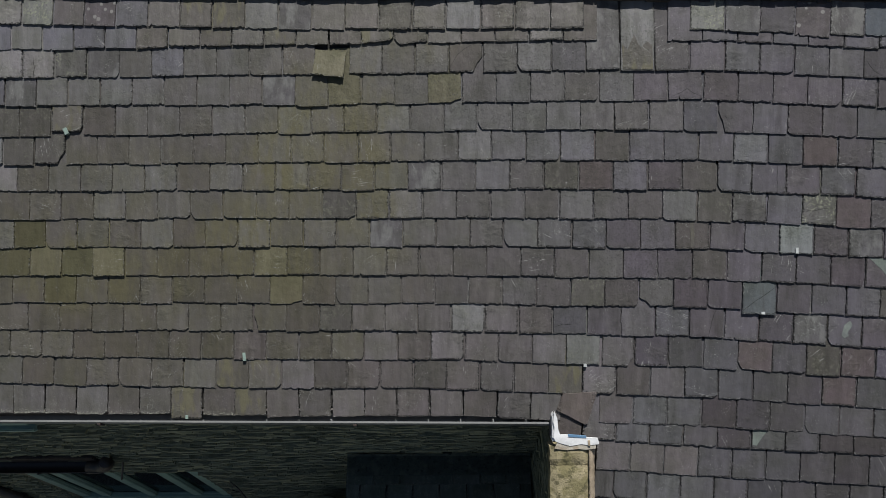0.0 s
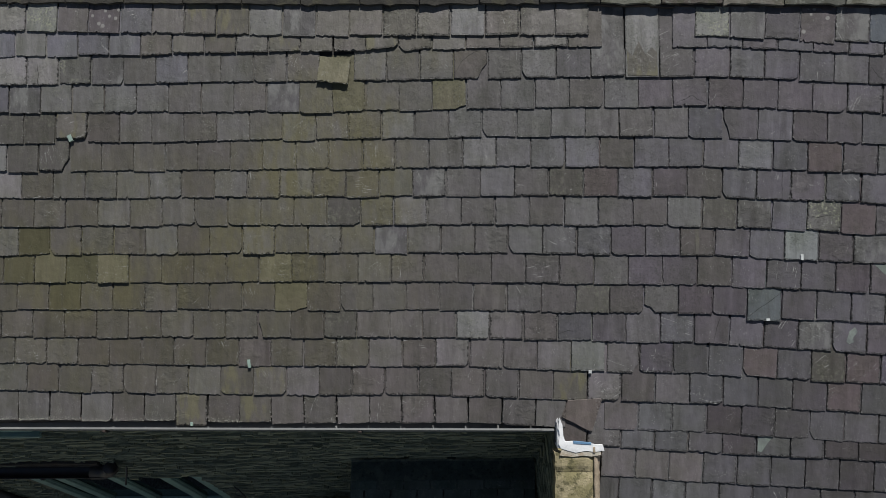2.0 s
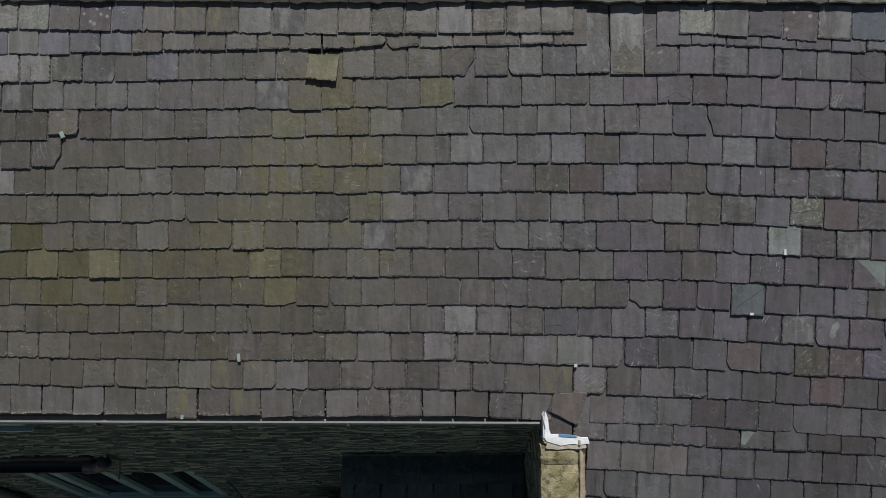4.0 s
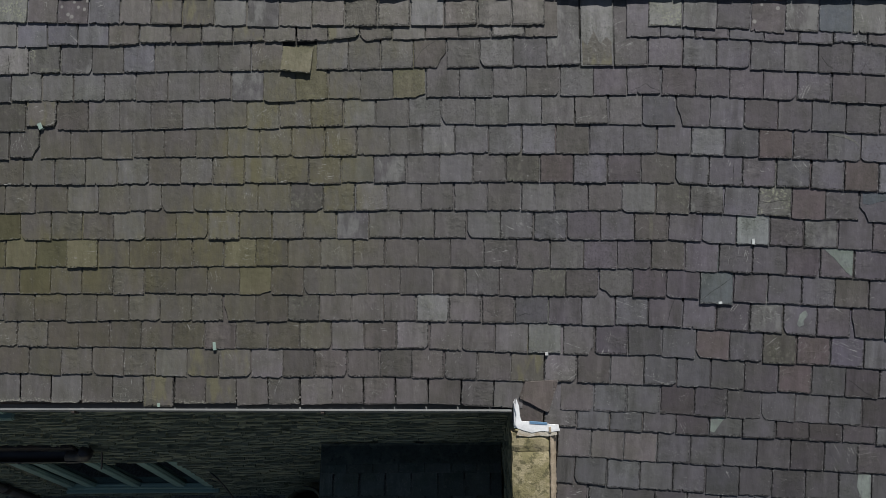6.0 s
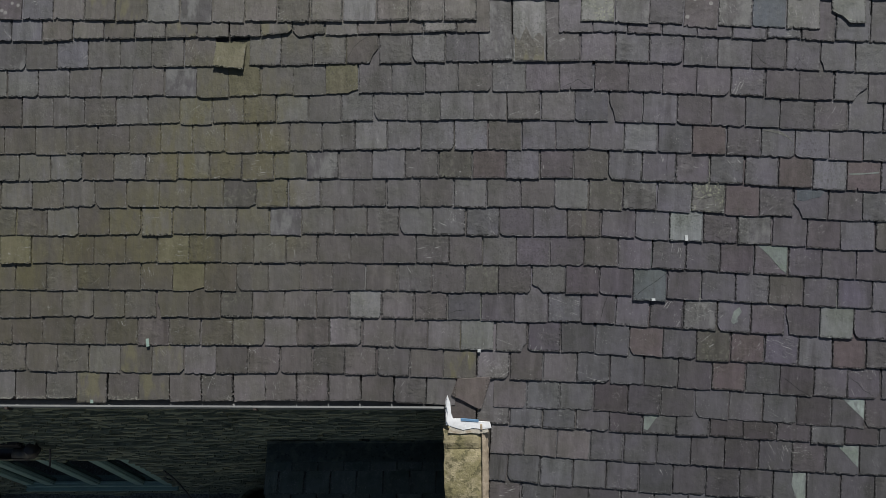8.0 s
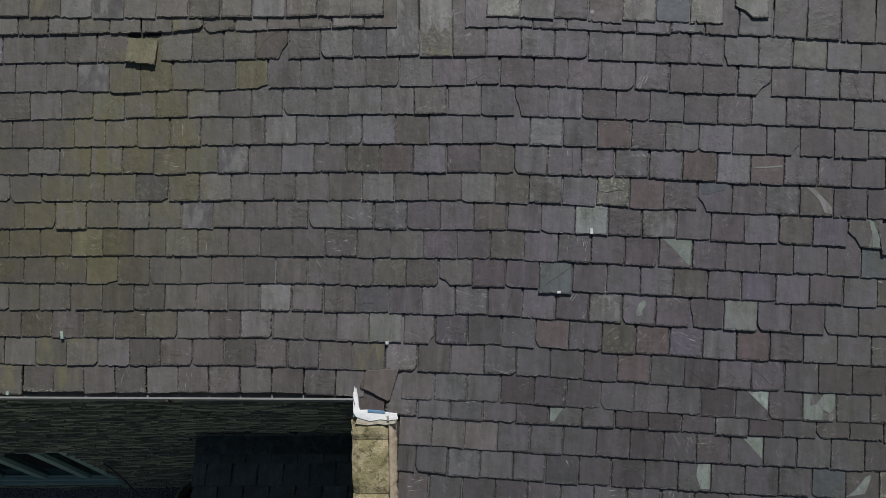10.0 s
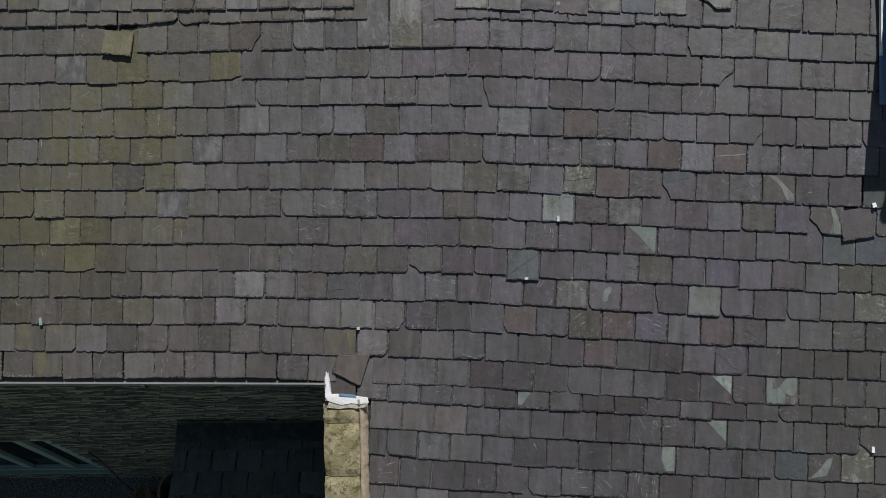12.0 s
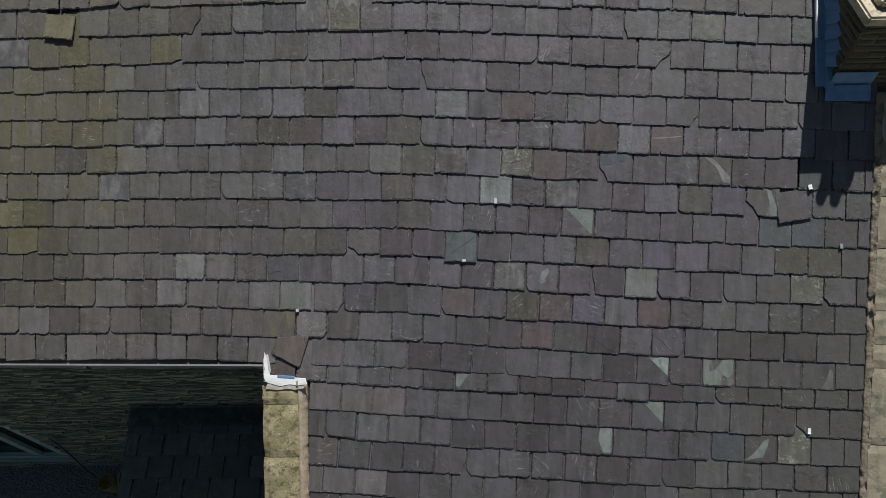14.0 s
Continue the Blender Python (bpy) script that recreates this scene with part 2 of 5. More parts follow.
BROWN = tuple((p, (c[0] * 0.84, c[1] * 0.81, c[2] * 0.77)) for p, c in OLD)
PURPLE = tuple((p, (c[0] * 1.03, c[1] * 1.02, c[2] * 1.08)) for p, c in PURPLE)
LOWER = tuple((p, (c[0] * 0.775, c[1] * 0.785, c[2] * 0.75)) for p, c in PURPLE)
slate_far = slate_material("slate_far", OLD, wear=0.0)
slate_mauve = slate_material("slate_mauve", tuple((p, (c[0] * 1.1, c[1] * 1.055, c[2] * 1.06)) for p, c in OLD), moss=0.35)
slate_top = slate_material("slate_top", tuple((p, (c[0] * 1.2, c[1] * 1.17, c[2] * 1.1)) for p, c in OLD), moss=0.45, lichen=0.15, wear=1.8)
slate_slipped = slate_material("slate_slipped", ((0.0, (0.142, 0.134, 0.086)), (1.0, (0.142, 0.134, 0.086))), moss=0.0)
slate_eaves = slate_material("slate_eaves", OLD, moss=0.5, frost=0.7)
slate_purple = slate_material("slate_purple", PURPLE, moss=0.0)
slate_brown = slate_material("slate_brown", BROWN, moss=0.9)
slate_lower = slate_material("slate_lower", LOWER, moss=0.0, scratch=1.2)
slate_worn = slate_material("slate_worn", ((0.0, (0.185, 0.178, 0.179)), (0.5, (0.225, 0.218, 0.221)), (1.0, (0.2, 0.193, 0.203))), moss=0.05, lichen=0.1, wear=1.6)
slate_red = slate_material("slate_red", ((0.0, (0.098, 0.081, 0.084)), (1.0, (0.104, 0.085, 0.087))), moss=0.0)
slate_spotted = slate_material("slate_spotted", ((0.0, (0.095, 0.084, 0.09)), (1.0, (0.1, 0.088, 0.094))), moss=0.0, dots=0.7)
slate_white = slate_material("slate_white", ((0.0, (0.165, 0.17, 0.158)), (1.0, (0.175, 0.18, 0.168))), moss=0.0, lichen=0.75)
slate_loose = slate_material("slate_loose", ((0.0, (0.108, 0.092, 0.084)), (1.0, (0.108, 0.092, 0.084))), moss=0.0, scratch=0.4, wear=0.2)
slate_gap = slate_material("slate_gap", ((0.0, (0.02, 0.02, 0.02)), (1.0, (0.024, 0.023, 0.022))), moss=0.0, scratch=0.0)
slate_pale = slate_material("slate_pale", ((0.0, (0.146, 0.146, 0.144)), (1.0, (0.165, 0.164, 0.163))), moss=0.12, lichen=0.12)
slate_green = slate_material("slate_green", ((0.0, (0.165, 0.177, 0.176)), (1.0, (0.185, 0.195, 0.192))), moss=0.0, scratch=0.6)
slate_teal = slate_material("slate_teal", ((0.0, (0.086, 0.098, 0.101)), (1.0, (0.097, 0.108, 0.112))), moss=0.0, scratch=0.5)
slate_fresh = slate_material("slate_fresh", ((0.0, (0.187, 0.223, 0.205)), (1.0, (0.212, 0.243, 0.225))), moss=0.0, scratch=0.5, smear=(0.125, 0.135, 0.132), across=(20.0, 5.0, 14.0))
slate_mossy = slate_material("slate_mossy", ((0.0, (0.07, 0.068, 0.04)), (1.0, (0.085, 0.08, 0.046))), moss=0.3)
slate_dark = slate_material("slate_dark", ((0.0, (0.074, 0.07, 0.063)), (1.0, (0.084, 0.08, 0.072))), moss=0.0, lichen=0.2)
slate_yellow = slate_material("slate_yellow", ((0.0, (0.103, 0.097, 0.086)), (1.0, (0.112, 0.105, 0.093))), moss=0.0, smear=(0.122, 0.114, 0.07), across=(11.0, 5.0, 3.5))
slate_olive = slate_material("slate_olive", ((0.0, (0.112, 0.105, 0.067)), (1.0, (0.122, 0.115, 0.074))), moss=0.3, wear=0.4)
slate_steel = slate_material("slate_steel", ((0.0, (0.072, 0.083, 0.096)), (1.0, (0.08, 0.092, 0.106))), moss=0.0, wear=0.3)
slate_patina = slate_material("slate_patina", ((0.0, (0.15, 0.156, 0.151)), (1.0, (0.158, 0.164, 0.159))), moss=0.0, lichen=0.1)
slate_violet = slate_material("slate_violet", ((0.0, (0.09, 0.083, 0.104)), (1.0, (0.1, 0.092, 0.114))), moss=0.0)
slate_blue = slate_material("slate_blue", ((0.0, (0.118, 0.117, 0.132)), (1.0, (0.134, 0.133, 0.147))), moss=0.1)
slate_lichen = slate_material("slate_lichen", ((0.0, (0.092, 0.09, 0.084)), (1.0, (0.112, 0.11, 0.102))), moss=0.0, lichen=0.8)
slate_smeared = slate_material("slate_smeared", ((0.0, (0.095, 0.093, 0.095)), (1.0, (0.107, 0.103, 0.105))), moss=0.0, scratch=1.5, smear=(0.155, 0.155, 0.151))
# lean-to copy of the roof slate, with the corner's shade put into its colour
slate_shade = slate_material("slate_in_shade", ((0.0, (0.058, 0.08, 0.066)), (0.5, (0.085, 0.1, 0.08)), (1.0, (0.068, 0.088, 0.07))), moss=0.0, lichen=0.2)


def stone_material(name, stops, scale=1.0, lichen=None, rough=0.9, relief=0.5, cover=0.0, bedded=False):
    m = Nodes(name)
    own, place, chance = m.coords()
    tone = m.ramp(chance, *stops)
    cloud = m.noise(own, 6.0 * scale, 5.0, 0.62)
    grain = m.noise(own, 45.0 * scale, 4.0, 0.6)
    tone = m.mix(m.span(cloud, 0.3, 0.72, 0.0, 0.7), tone, m.mix(1.0, tone, (0.58, 0.58, 0.55), "MULTIPLY"))
    tone = m.mix(m.span(grain, 0.4, 0.75, 0.0, 0.45), tone, m.mix(1.0, tone, (1.4, 1.4, 1.36), "MULTIPLY"))
    if lichen:
        tone = m.mix(m.span(m.noise(place, 4.5 * scale, 5.0, 0.65), 0.5 - cover, 0.62 - cover, 0.0, 0.8), tone, lichen[0])
        tone = m.mix(m.span(m.noise(place, 12.0 * scale, 5.0, 0.7), 0.56 - cover, 0.64 - cover, 0.0, 0.85), tone, lichen[1])
    if bedded:
        beds = m.noise(m.scaled(place, 5.0, 5.0, 120.0), 1.0, 4.0, 0.6)
        tone = m.mix(m.span(beds, 0.42, 0.68, 0.0, 0.6), tone, m.mix(1.0, tone, (0.45, 0.45, 0.45), "MULTIPLY"))
    height = m.math("ADD", cloud, m.math("MULTIPLY", grain, 0.4))
    return m.done(tone, rough, m.bump(height, relief, 0.012), spec=0.3)


rubble = stone_material("rubble", ((0.0, (0.3, 0.3, 0.2)), (0.3, (0.34, 0.34, 0.228)), (0.55, (0.265, 0.268, 0.182)), (0.8, (0.315, 0.312, 0.21)), (1.0, (0.36, 0.358, 0.24))), 2.5, relief=1.0, bedded=True)
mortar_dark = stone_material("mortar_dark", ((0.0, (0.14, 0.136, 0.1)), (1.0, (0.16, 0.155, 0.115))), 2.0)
coping_stone = stone_material("coping_stone", ((0.0, (0.3, 0.26, 0.165)), (0.5, (0.34, 0.295, 0.185)), (1.0, (0.31, 0.265, 0.165))), 1.6,
                              ((0.19, 0.17, 0.085), (0.1, 0.092, 0.05)), relief=0.9, cover=0.045)
coping_grey = stone_material("coping_grey", ((0.0, (0.27, 0.235, 0.175)), (0.5, (0.3, 0.265, 0.2)), (1.0, (0.28, 0.24, 0.17))), 1.4,
                             ((0.13, 0.135, 0.095), (0.25, 0.24, 0.19)))
fillet_mortar = stone_material("fillet_mortar", ((0.0, (0.38, 0.31, 0.235)), (1.0, (0.4, 0.33, 0.25))), 2.5, ((0.31, 0.25, 0.18), (0.24, 0.19, 0.135)))
mortar_pale = stone_material("mortar_pale", ((0.0, (0.5, 0.46, 0.39)), (1.0, (0.52, 0.48, 0.41))), 3.0, ((0.36, 0.29, 0.21), (0.55, 0.54, 0.5)))
fillet_brown = stone_material("fillet_brown", ((0.0, (0.2, 0.172, 0.13)), (1.0, (0.225, 0.19, 0.145))), 3.0, ((0.085, 0.075, 0.05), (0.31, 0.27, 0.21)), relief=0.8)
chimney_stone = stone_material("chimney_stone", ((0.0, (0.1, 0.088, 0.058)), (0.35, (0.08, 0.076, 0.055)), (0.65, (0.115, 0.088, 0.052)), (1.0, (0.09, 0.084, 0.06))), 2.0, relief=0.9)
cap_stone = stone_material("cap_stone", ((0.0, (0.48, 0.43, 0.32)), (1.0, (0.52, 0.46, 0.35))), 2.0, ((0.3, 0.27, 0.18), (0.2, 0.19, 0.15)))
ridge_dark = stone_material("ridge_dark", ((0.0, (0.05, 0.047, 0.043)), (0.5, (0.065, 0.06, 0.053)), (1.0, (0.042, 0.04, 0.037))), 2.0, ((0.075, 0.07, 0.05), (0.03, 0.029, 0.026)))
ridge_pale = stone_material("ridge_pale", ((0.0, (0.15, 0.14, 0.115)), (0.5, (0.1, 0.09, 0.075)), (1.0, (0.18, 0.17, 0.14))), 2.0, ((0.11, 0.1, 0.07), (0.26, 0.25, 0.22)))
ridge_slate = stone_material("ridge_slate", ((0.0, (0.17, 0.17, 0.145)), (0.25, (0.1, 0.102, 0.09)), (0.5, (0.13, 0.098, 0.09)), (0.75, (0.22, 0.22, 0.19)), (1.0, (0.12, 0.12, 0.105))), 2.0, ((0.09, 0.086, 0.062), (0.2, 0.2, 0.175)))
gravel_mat = stone_material("gravel", ((0.0, (0.15, 0.155, 0.145)), (0.5, (0.3, 0.3, 0.28)), (1.0, (0.11, 0.112, 0.105))), 3.0)
flashing_mossy = stone_material("flashing_mossy", ((0.0, (0.07, 0.095, 0.085)), (1.0, (0.1, 0.125, 0.11))), 2.2, ((0.15, 0.17, 0.145), (0.04, 0.05, 0.042)), rough=0.8)
pot_clay = stone_material("pot_clay", ((0.0, (0.3, 0.2, 0.13)), (1.0, (0.32, 0.22, 0.14))), 2.0)


def ground_material():
    m = Nodes("ground_soil")
    own, place, chance = m.coords()
    tone = m.ramp(m.noise(place, 26.0, 5.0, 0.7), (0.3, (0.08, 0.082, 0.072)), (0.55, (0.2, 0.2, 0.178)), (0.75, (0.33, 0.328, 0.3)))
    tone = m.mix(m.span(m.noise(place, 1.3, 4.0), 0.4, 0.65, 0.0, 0.5), tone, (0.17, 0.165, 0.13))
    return m.done(tone, 0.95, m.bump(m.spots(place, 38.0), 0.8, 0.02), spec=0.2)


def lead_material(name, colour, rough=0.55):
    m = Nodes(name)
    own, place, chance = m.coords()
    cloud = m.noise(own, 9.0, 5.0, 0.6)
    tone = m.mix(m.span(cloud, 0.35, 0.7, 0.0, 0.6), colour, [c * 0.62 for c in colour])
    tone = m.mix(m.span(m.noise(m.scaled(own, 4.0, 4.0, 1.0), 18.0, 3.0), 0.55, 0.7, 0.0, 0.4), tone, [min(1, c * 1.35) for c in colour])
    return m.done(tone, m.span(cloud, 0.3, 0.7, rough - 0.12, rough + 0.15), m.bump(m.noise(own, 16.0, 3.0), 0.3, 0.01))


def painted_material(name, colour, rough=0.4, wear=(0.3, 0.28, 0.24), amount=0.4):
    m = Nodes(name)
    own, place, chance = m.coords()
    dirt = m.noise(place, 7.0, 5.0, 0.65)
    tone = m.mix(m.span(dirt, 0.45, 0.75, 0.0, amount), colour, wear)
    return m.done(tone, m.span(dirt, 0.3, 0.7, rough, rough + 0.2), m.bump(m.noise(own, 30.0, 3.0), 0.12, 0.003))


ground_soil = ground_material()
lead = lead_material("lead", (0.13, 0.25, 0.4))
lead_dull = lead_material("lead_dull", (0.5, 0.52, 0.52), 0.5)
lead_white = lead_material("lead_white", (0.84, 0.85, 0.86), 0.5)
clip_metal = lead_material("clip_metal", (0.27, 0.36, 0.32), 0.45)
gutter_grey = painted_material("gutter_grey", (0.125, 0.13, 0.13), 0.55, (0.2, 0.2, 0.19), 0.6)
iron_black = painted_material("iron_black", (0.038, 0.031, 0.028), 0.35, (0.085, 0.055, 0.042), 0.5)
frame_blue = painted_material("frame_blue", (0.24, 0.34, 0.285), 0.45, (0.17, 0.23, 0.22), 0.5)
plaster = painted_material("plaster", (0.5, 0.48, 0.44), 0.8)
deck_felt = painted_material("deck_felt", (0.03, 0.028, 0.026), 0.9, (0.05, 0.045, 0.04))
straw = painted_material("straw", (0.25, 0.2, 0.085), 0.8, (0.2, 0.15, 0.07))
stem_brown = painted_material("stem_brown", (0.05, 0.045, 0.04), 0.7, (0.09, 0.07, 0.05))
barrel_wood = painted_material("barrel_wood", (0.22, 0.22, 0.14), 0.75, (0.2, 0.18, 0.11), 0.7)
# near-black stands in for the unlit room behind the windows
room_unlit = painted_material("room_unlit", (0.035, 0.03, 0.027), 0.9, (0.05, 0.04, 0.035))


def glass_material():
    m = Nodes("window_glass")
    m.bsdf.inputs["Transmission Weight"].default_value = 1.0
    m.bsdf.inputs["IOR"].default_value = 1.45
    own, place, chance = m.coords()
    return m.done((0.09, 0.078, 0.066), 0.05, m.bump(m.noise(place, 2.2, 1.0), 0.03, 0.02), spec=0.25)


glass = glass_material()


# ---- shaping ----
def mesh_of(bm, name, material, smooth=False):
    bmesh.ops.recalc_face_normals(bm, faces=bm.faces[:])
    me = bpy.data.meshes.new(name)
    bm.to_mesh(me)
    bm.free()
    me.materials.append(material)
    if smooth:
        for f in me.polygons:
            f.use_smooth = True
    return me


def part(name, bm, material, parent, label="", smooth=False):
    ob = new(name, mesh_of(bm, name, material, smooth))
    ob.parent = parent
    return tagged(ob, label)


def thing(name, bm, material, label, category, kind="", group="", smooth=False):
    return tagged(new(name, mesh_of(bm, name, material, smooth)), label, category, group, kind)


def holder(name, label, category, place=(0, 0, 0), kind="", group=""):
    ob = new(name)
    ob.empty_display_size = 0.1
    ob.location = place
    return tagged(ob, label, category, group, kind)


def add_box(bm, lo, hi, m=None, bevel=0.0, rough=0.0):
    """A box from lo to hi, its edges broken by bevel and its corners shifted by chance by rough."""
    b = bmesh.new()
    bmesh.ops.create_cube(b, size=1.0)
    for v in b.verts:
        v.co = Vector([lo[i] + (v.co[i] + 0.5) * (hi[i] - lo[i]) + random.uniform(-rough, rough) for i in range(3)])
    if bevel:
        bmesh.ops.bevel(b, geom=b.edges[:], offset=bevel, segments=2, affect="EDGES", clamp_overlap=True)
    if m is not None:
        b.transform(m)
    me = bpy.data.meshes.new("piece")
    b.to_mesh(me)
    b.free()
    bm.from_mesh(me)
    bpy.data.meshes.remove(me)
    return bm


def box(lo, hi, m=None, bevel=0.0, rough=0.0):
    return add_box(bmesh.new(), lo, hi, m, bevel, rough)


def plate(outline, front, back, m=None, edge=0.002, jag=0.0):
    """A plate with the given outline in (x, z), from y = front to y = back, with its front edge broken."""
    bm = bmesh.new()
    cx, cz = sum(p[0] for p in outline) / len(outline), sum(p[1] for p in outline) / len(outline)
    rings = []
    shift = [(random.uniform(-jag, jag), random.uniform(-jag, jag)) for _ in outline]
    for inset, y in ((edge, front), (0.0, front + min(edge, (back - front) * 0.4)), (0.0, back)):
        ring = []
        for (x, z), (sx, sz) in zip(outline, shift):
            d = Vector((x - cx, z - cz))
            k = max(0.0, 1.0 - inset / max(d.length, 1e-4))
            ring.append(bm.verts.new((cx + d.x * k + sx, y, cz + d.y * k + sz)))
        rings.append(ring)
    n = len(outline)
    bm.faces.new(rings[0])
    bm.faces.new(list(reversed(rings[2])))
    for a, b in zip(rings, rings[1:]):
        for i in range(n):
            bm.faces.new((a[i], a[(i + 1) % n], b[(i + 1) % n], b[i]))
    if m is not None:
        bm.transform(m)
    return bm


def ribbon(line, wide, front, back, r):
    """A narrow strip along a line in (x, z), wandering a little and tapering to its ends."""
    bm = bmesh.new()
    points = []
    for (xa, za), (xb, zb) in zip(line, line[1:]):
        points += [(xa + (xb - xa) * k / 4 + r.gauss(0, 0.0012), za + (zb - za) * k / 4 + r.gauss(0, 0.0012)) for k in range(4)]
    points.append(line[-1])
    rows = []
    for i, (x, z) in enumerate(points):
        a, b = points[max(i - 1, 0)], points[min(i + 1, len(points) - 1)]
        side = Vector((a[1] - b[1], b[0] - a[0])).normalized() * wide * (0.5 if 1 < i < len(points) - 2 else 0.25) * r.uniform(0.7, 1.2)
        rows.append([bm.verts.new(p) for p in ((x - side.x, back, z - side.y), (x - side.x, front, z - side.y), (x + side.x, front, z + side.y), (x + side.x, back, z + side.y))])
    for p, q in zip(rows, rows[1:]):
        for k in range(4):
            bm.faces.new((p[k], p[(k + 1) % 4], q[(k + 1) % 4], q[k]))
    bm.faces.new(rows[0])
    bm.faces.new(list(reversed(rows[-1])))
    return bm


def add_tube(bm, points, radius, sides=8, closed_ends=True):
    points = [Vector(p) for p in points]
    rings = []
    for i, p in enumerate(points):
        way = (points[min(i + 1, len(points) - 1)] - points[max(i - 1, 0)]).normalized()
        side = way.cross(Vector((0.31, 0.17, 0.93))).normalized()
        up = way.cross(side)
        r = radius[i] if isinstance(radius, (list, tuple)) else radius
        rings.append([bm.verts.new(p + (side * math.cos(a) + up * math.sin(a)) * r) for a in [2 * math.pi * k / sides for k in range(sides)]])
    for a, b in zip(rings, rings[1:]):
        for k in range(sides):
            bm.faces.new((a[k], a[(k + 1) % sides], b[(k + 1) % sides], b[k]))
    if closed_ends:
        bm.faces.new(rings[0])
        bm.faces.new(list(reversed(rings[-1])))
    return bm


def add_lathe(bm, profile, centre, sides=24):
    rings = [[bm.verts.new((centre[0] + r * math.cos(a), centre[1] + r * math.sin(a), centre[2] + z)) for a in [2 * math.pi * k / sides for k in range(sides)]] for r, z in profile]
    for a, b in zip(rings, rings[1:]):
        for k in range(sides):
            bm.faces.new((a[k], a[(k + 1) % sides], b[(k + 1) % sides], b[k]))
    return rings


def on_roof(x, z, y=0.0):
    return ROOF @ Vector((x, y, z))


# ---- the ground ----
bm = bmesh.new()
edges = [-900, -60, -12, -4, 4, 12, 60, 900]
grid = [[bm.verts.new((x, y, 0)) for x in edges] for y in edges]
for i in range(len(edges) - 1):
    for j in range(len(edges) - 1):
        bm.faces.new((grid[i][j], grid[i][j + 1], grid[i + 1][j + 1], grid[i + 1][j]))
thing("ground", bm, ground_soil, "grey gravelled ground of the yard", "ground", "structure")

# loose gravel in the yard below the window
rng = random.Random(5)
bm = bmesh.new()
for _ in range(2600):
    r = rng.uniform(0.006, 0.02)
    c = Vector((rng.uniform(-6.2, -1.7), rng.uniform(-1.3, 0.05), r * 0.3))
    spin = Matrix.LocRotScale(c, Euler([rng.uniform(0, 6) for _ in range(3)]), Vector((r, r * rng.uniform(0.6, 1), r * rng.uniform(0.4, 0.8))))
    vs = [bm.verts.new(spin @ Vector(v)) for v in ((1, 0, 0), (-1, 0, 0), (0, 1, 0), (0, -1, 0), (0, 0, 1), (0, 0, -1))]
    for a in (0, 1):
        for b in (2, 3):
            for d in (4, 5):
                bm.faces.new((vs[a], vs[b], vs[d]))
thing("gravel", bm, gravel_mat, "loose grey gravel scattered over the yard", "gravel", "stuff")

# ---- the house ----
WALL_Y = 0.07           # face of the front wall
LEFT_END, RIGHT_END = -6.6, 4.72
WIN_X0, WIN_X1, WIN_Z0, WIN_Z1 = -5.34, -3.5, 0.33, 1.64
UP_X0, UP_X1, UP_Z0, UP_Z1 = -5.6, -4.29, 3.2, 3.46


def wall_with_holes(name, x0, x1, z0, z1, y0, y1, holes, label):
    """A wall along x with openings through it, cut into blocks round the holes."""
    bm = bmesh.new()
    xs = sorted({x0, x1, *[h[0] for h in holes], *[h[1] for h in holes]})
    zs = sorted({z0, z1, *[h[2] for h in holes], *[h[3] for h in holes]})
    for xa, xb in zip(xs, xs[1:]):
        for za, zb in zip(zs, zs[1:]):
            xm, zm = (xa + xb) / 2, (za + zb) / 2
            if any(h[0] < xm < h[1] and h[2] < zm < h[3] for h in holes):
                continue
            add_box(bm, (xa, y0, za), (xb, y1, zb))
    bmesh.ops.remove_doubles(bm, verts=bm.verts[:], dist=0.0005)
    return thing(name, bm, mortar_dark, label, "wall", "structure")


HOLES = [(WIN_X0, WIN_X1, WIN_Z0, WIN_Z1), (UP_X0, UP_X1, UP_Z0, UP_Z1)]
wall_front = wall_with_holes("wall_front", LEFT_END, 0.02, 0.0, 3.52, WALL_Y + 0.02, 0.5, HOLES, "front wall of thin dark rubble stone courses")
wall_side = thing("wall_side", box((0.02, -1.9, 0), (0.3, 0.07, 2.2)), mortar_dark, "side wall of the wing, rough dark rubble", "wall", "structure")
thing("wall_wing_front", box((0.3, -1.9, 0), (RIGHT_END, -1.6, 2.22)), rubble, "plain stone front wall of the wing", "wall", "structure")
thing("wall_gable_right", box((RIGHT_END, -1.9, 0), (5.15, 4.95, 2.2)), rubble, "plain stone gable wall", "wall", "structure")
thing("wall_gable_left", box((LEFT_END - 0.35, 0.07, 0), (LEFT_END, 4.95, 3.5)), rubble, "plain stone gable wall", "wall", "structure")
thing("wall_back", box((LEFT_END, 4.6, 0), (RIGHT_END, 4.95, 3.5)), rubble, "plain stone back wall", "wall", "structure")


def gable_fill(name, x0, x1):
    """The triangle of wall under the roof at a gable."""
    bm = bmesh.new()
    pts = [(-1.9, 2.2), (0.1, 3.55), (2.6, 5.3), (5.0, 3.5), (4.95, 2.2)]
    if x0 < 0:
        pts = [(0.1, 3.45), (2.6, 5.3), (5.0, 3.5)]
    a, b = [bm.verts.new((x0, y, z)) for y, z in pts], [bm.verts.new((x1, y, z)) for y, z in pts]
    bm.faces.new(a)
    bm.faces.new(list(reversed(b)))
    for i in range(len(pts)):
        j = (i + 1) % len(pts)
        bm.faces.new((a[i], a[j], b[j], b[i]))
    return thing(name, bm, rubble, "stone gable under the roof slopes", "wall", "structure")


gable_fill("wall_gable_top_right", RIGHT_END + 0.002, 5.148)
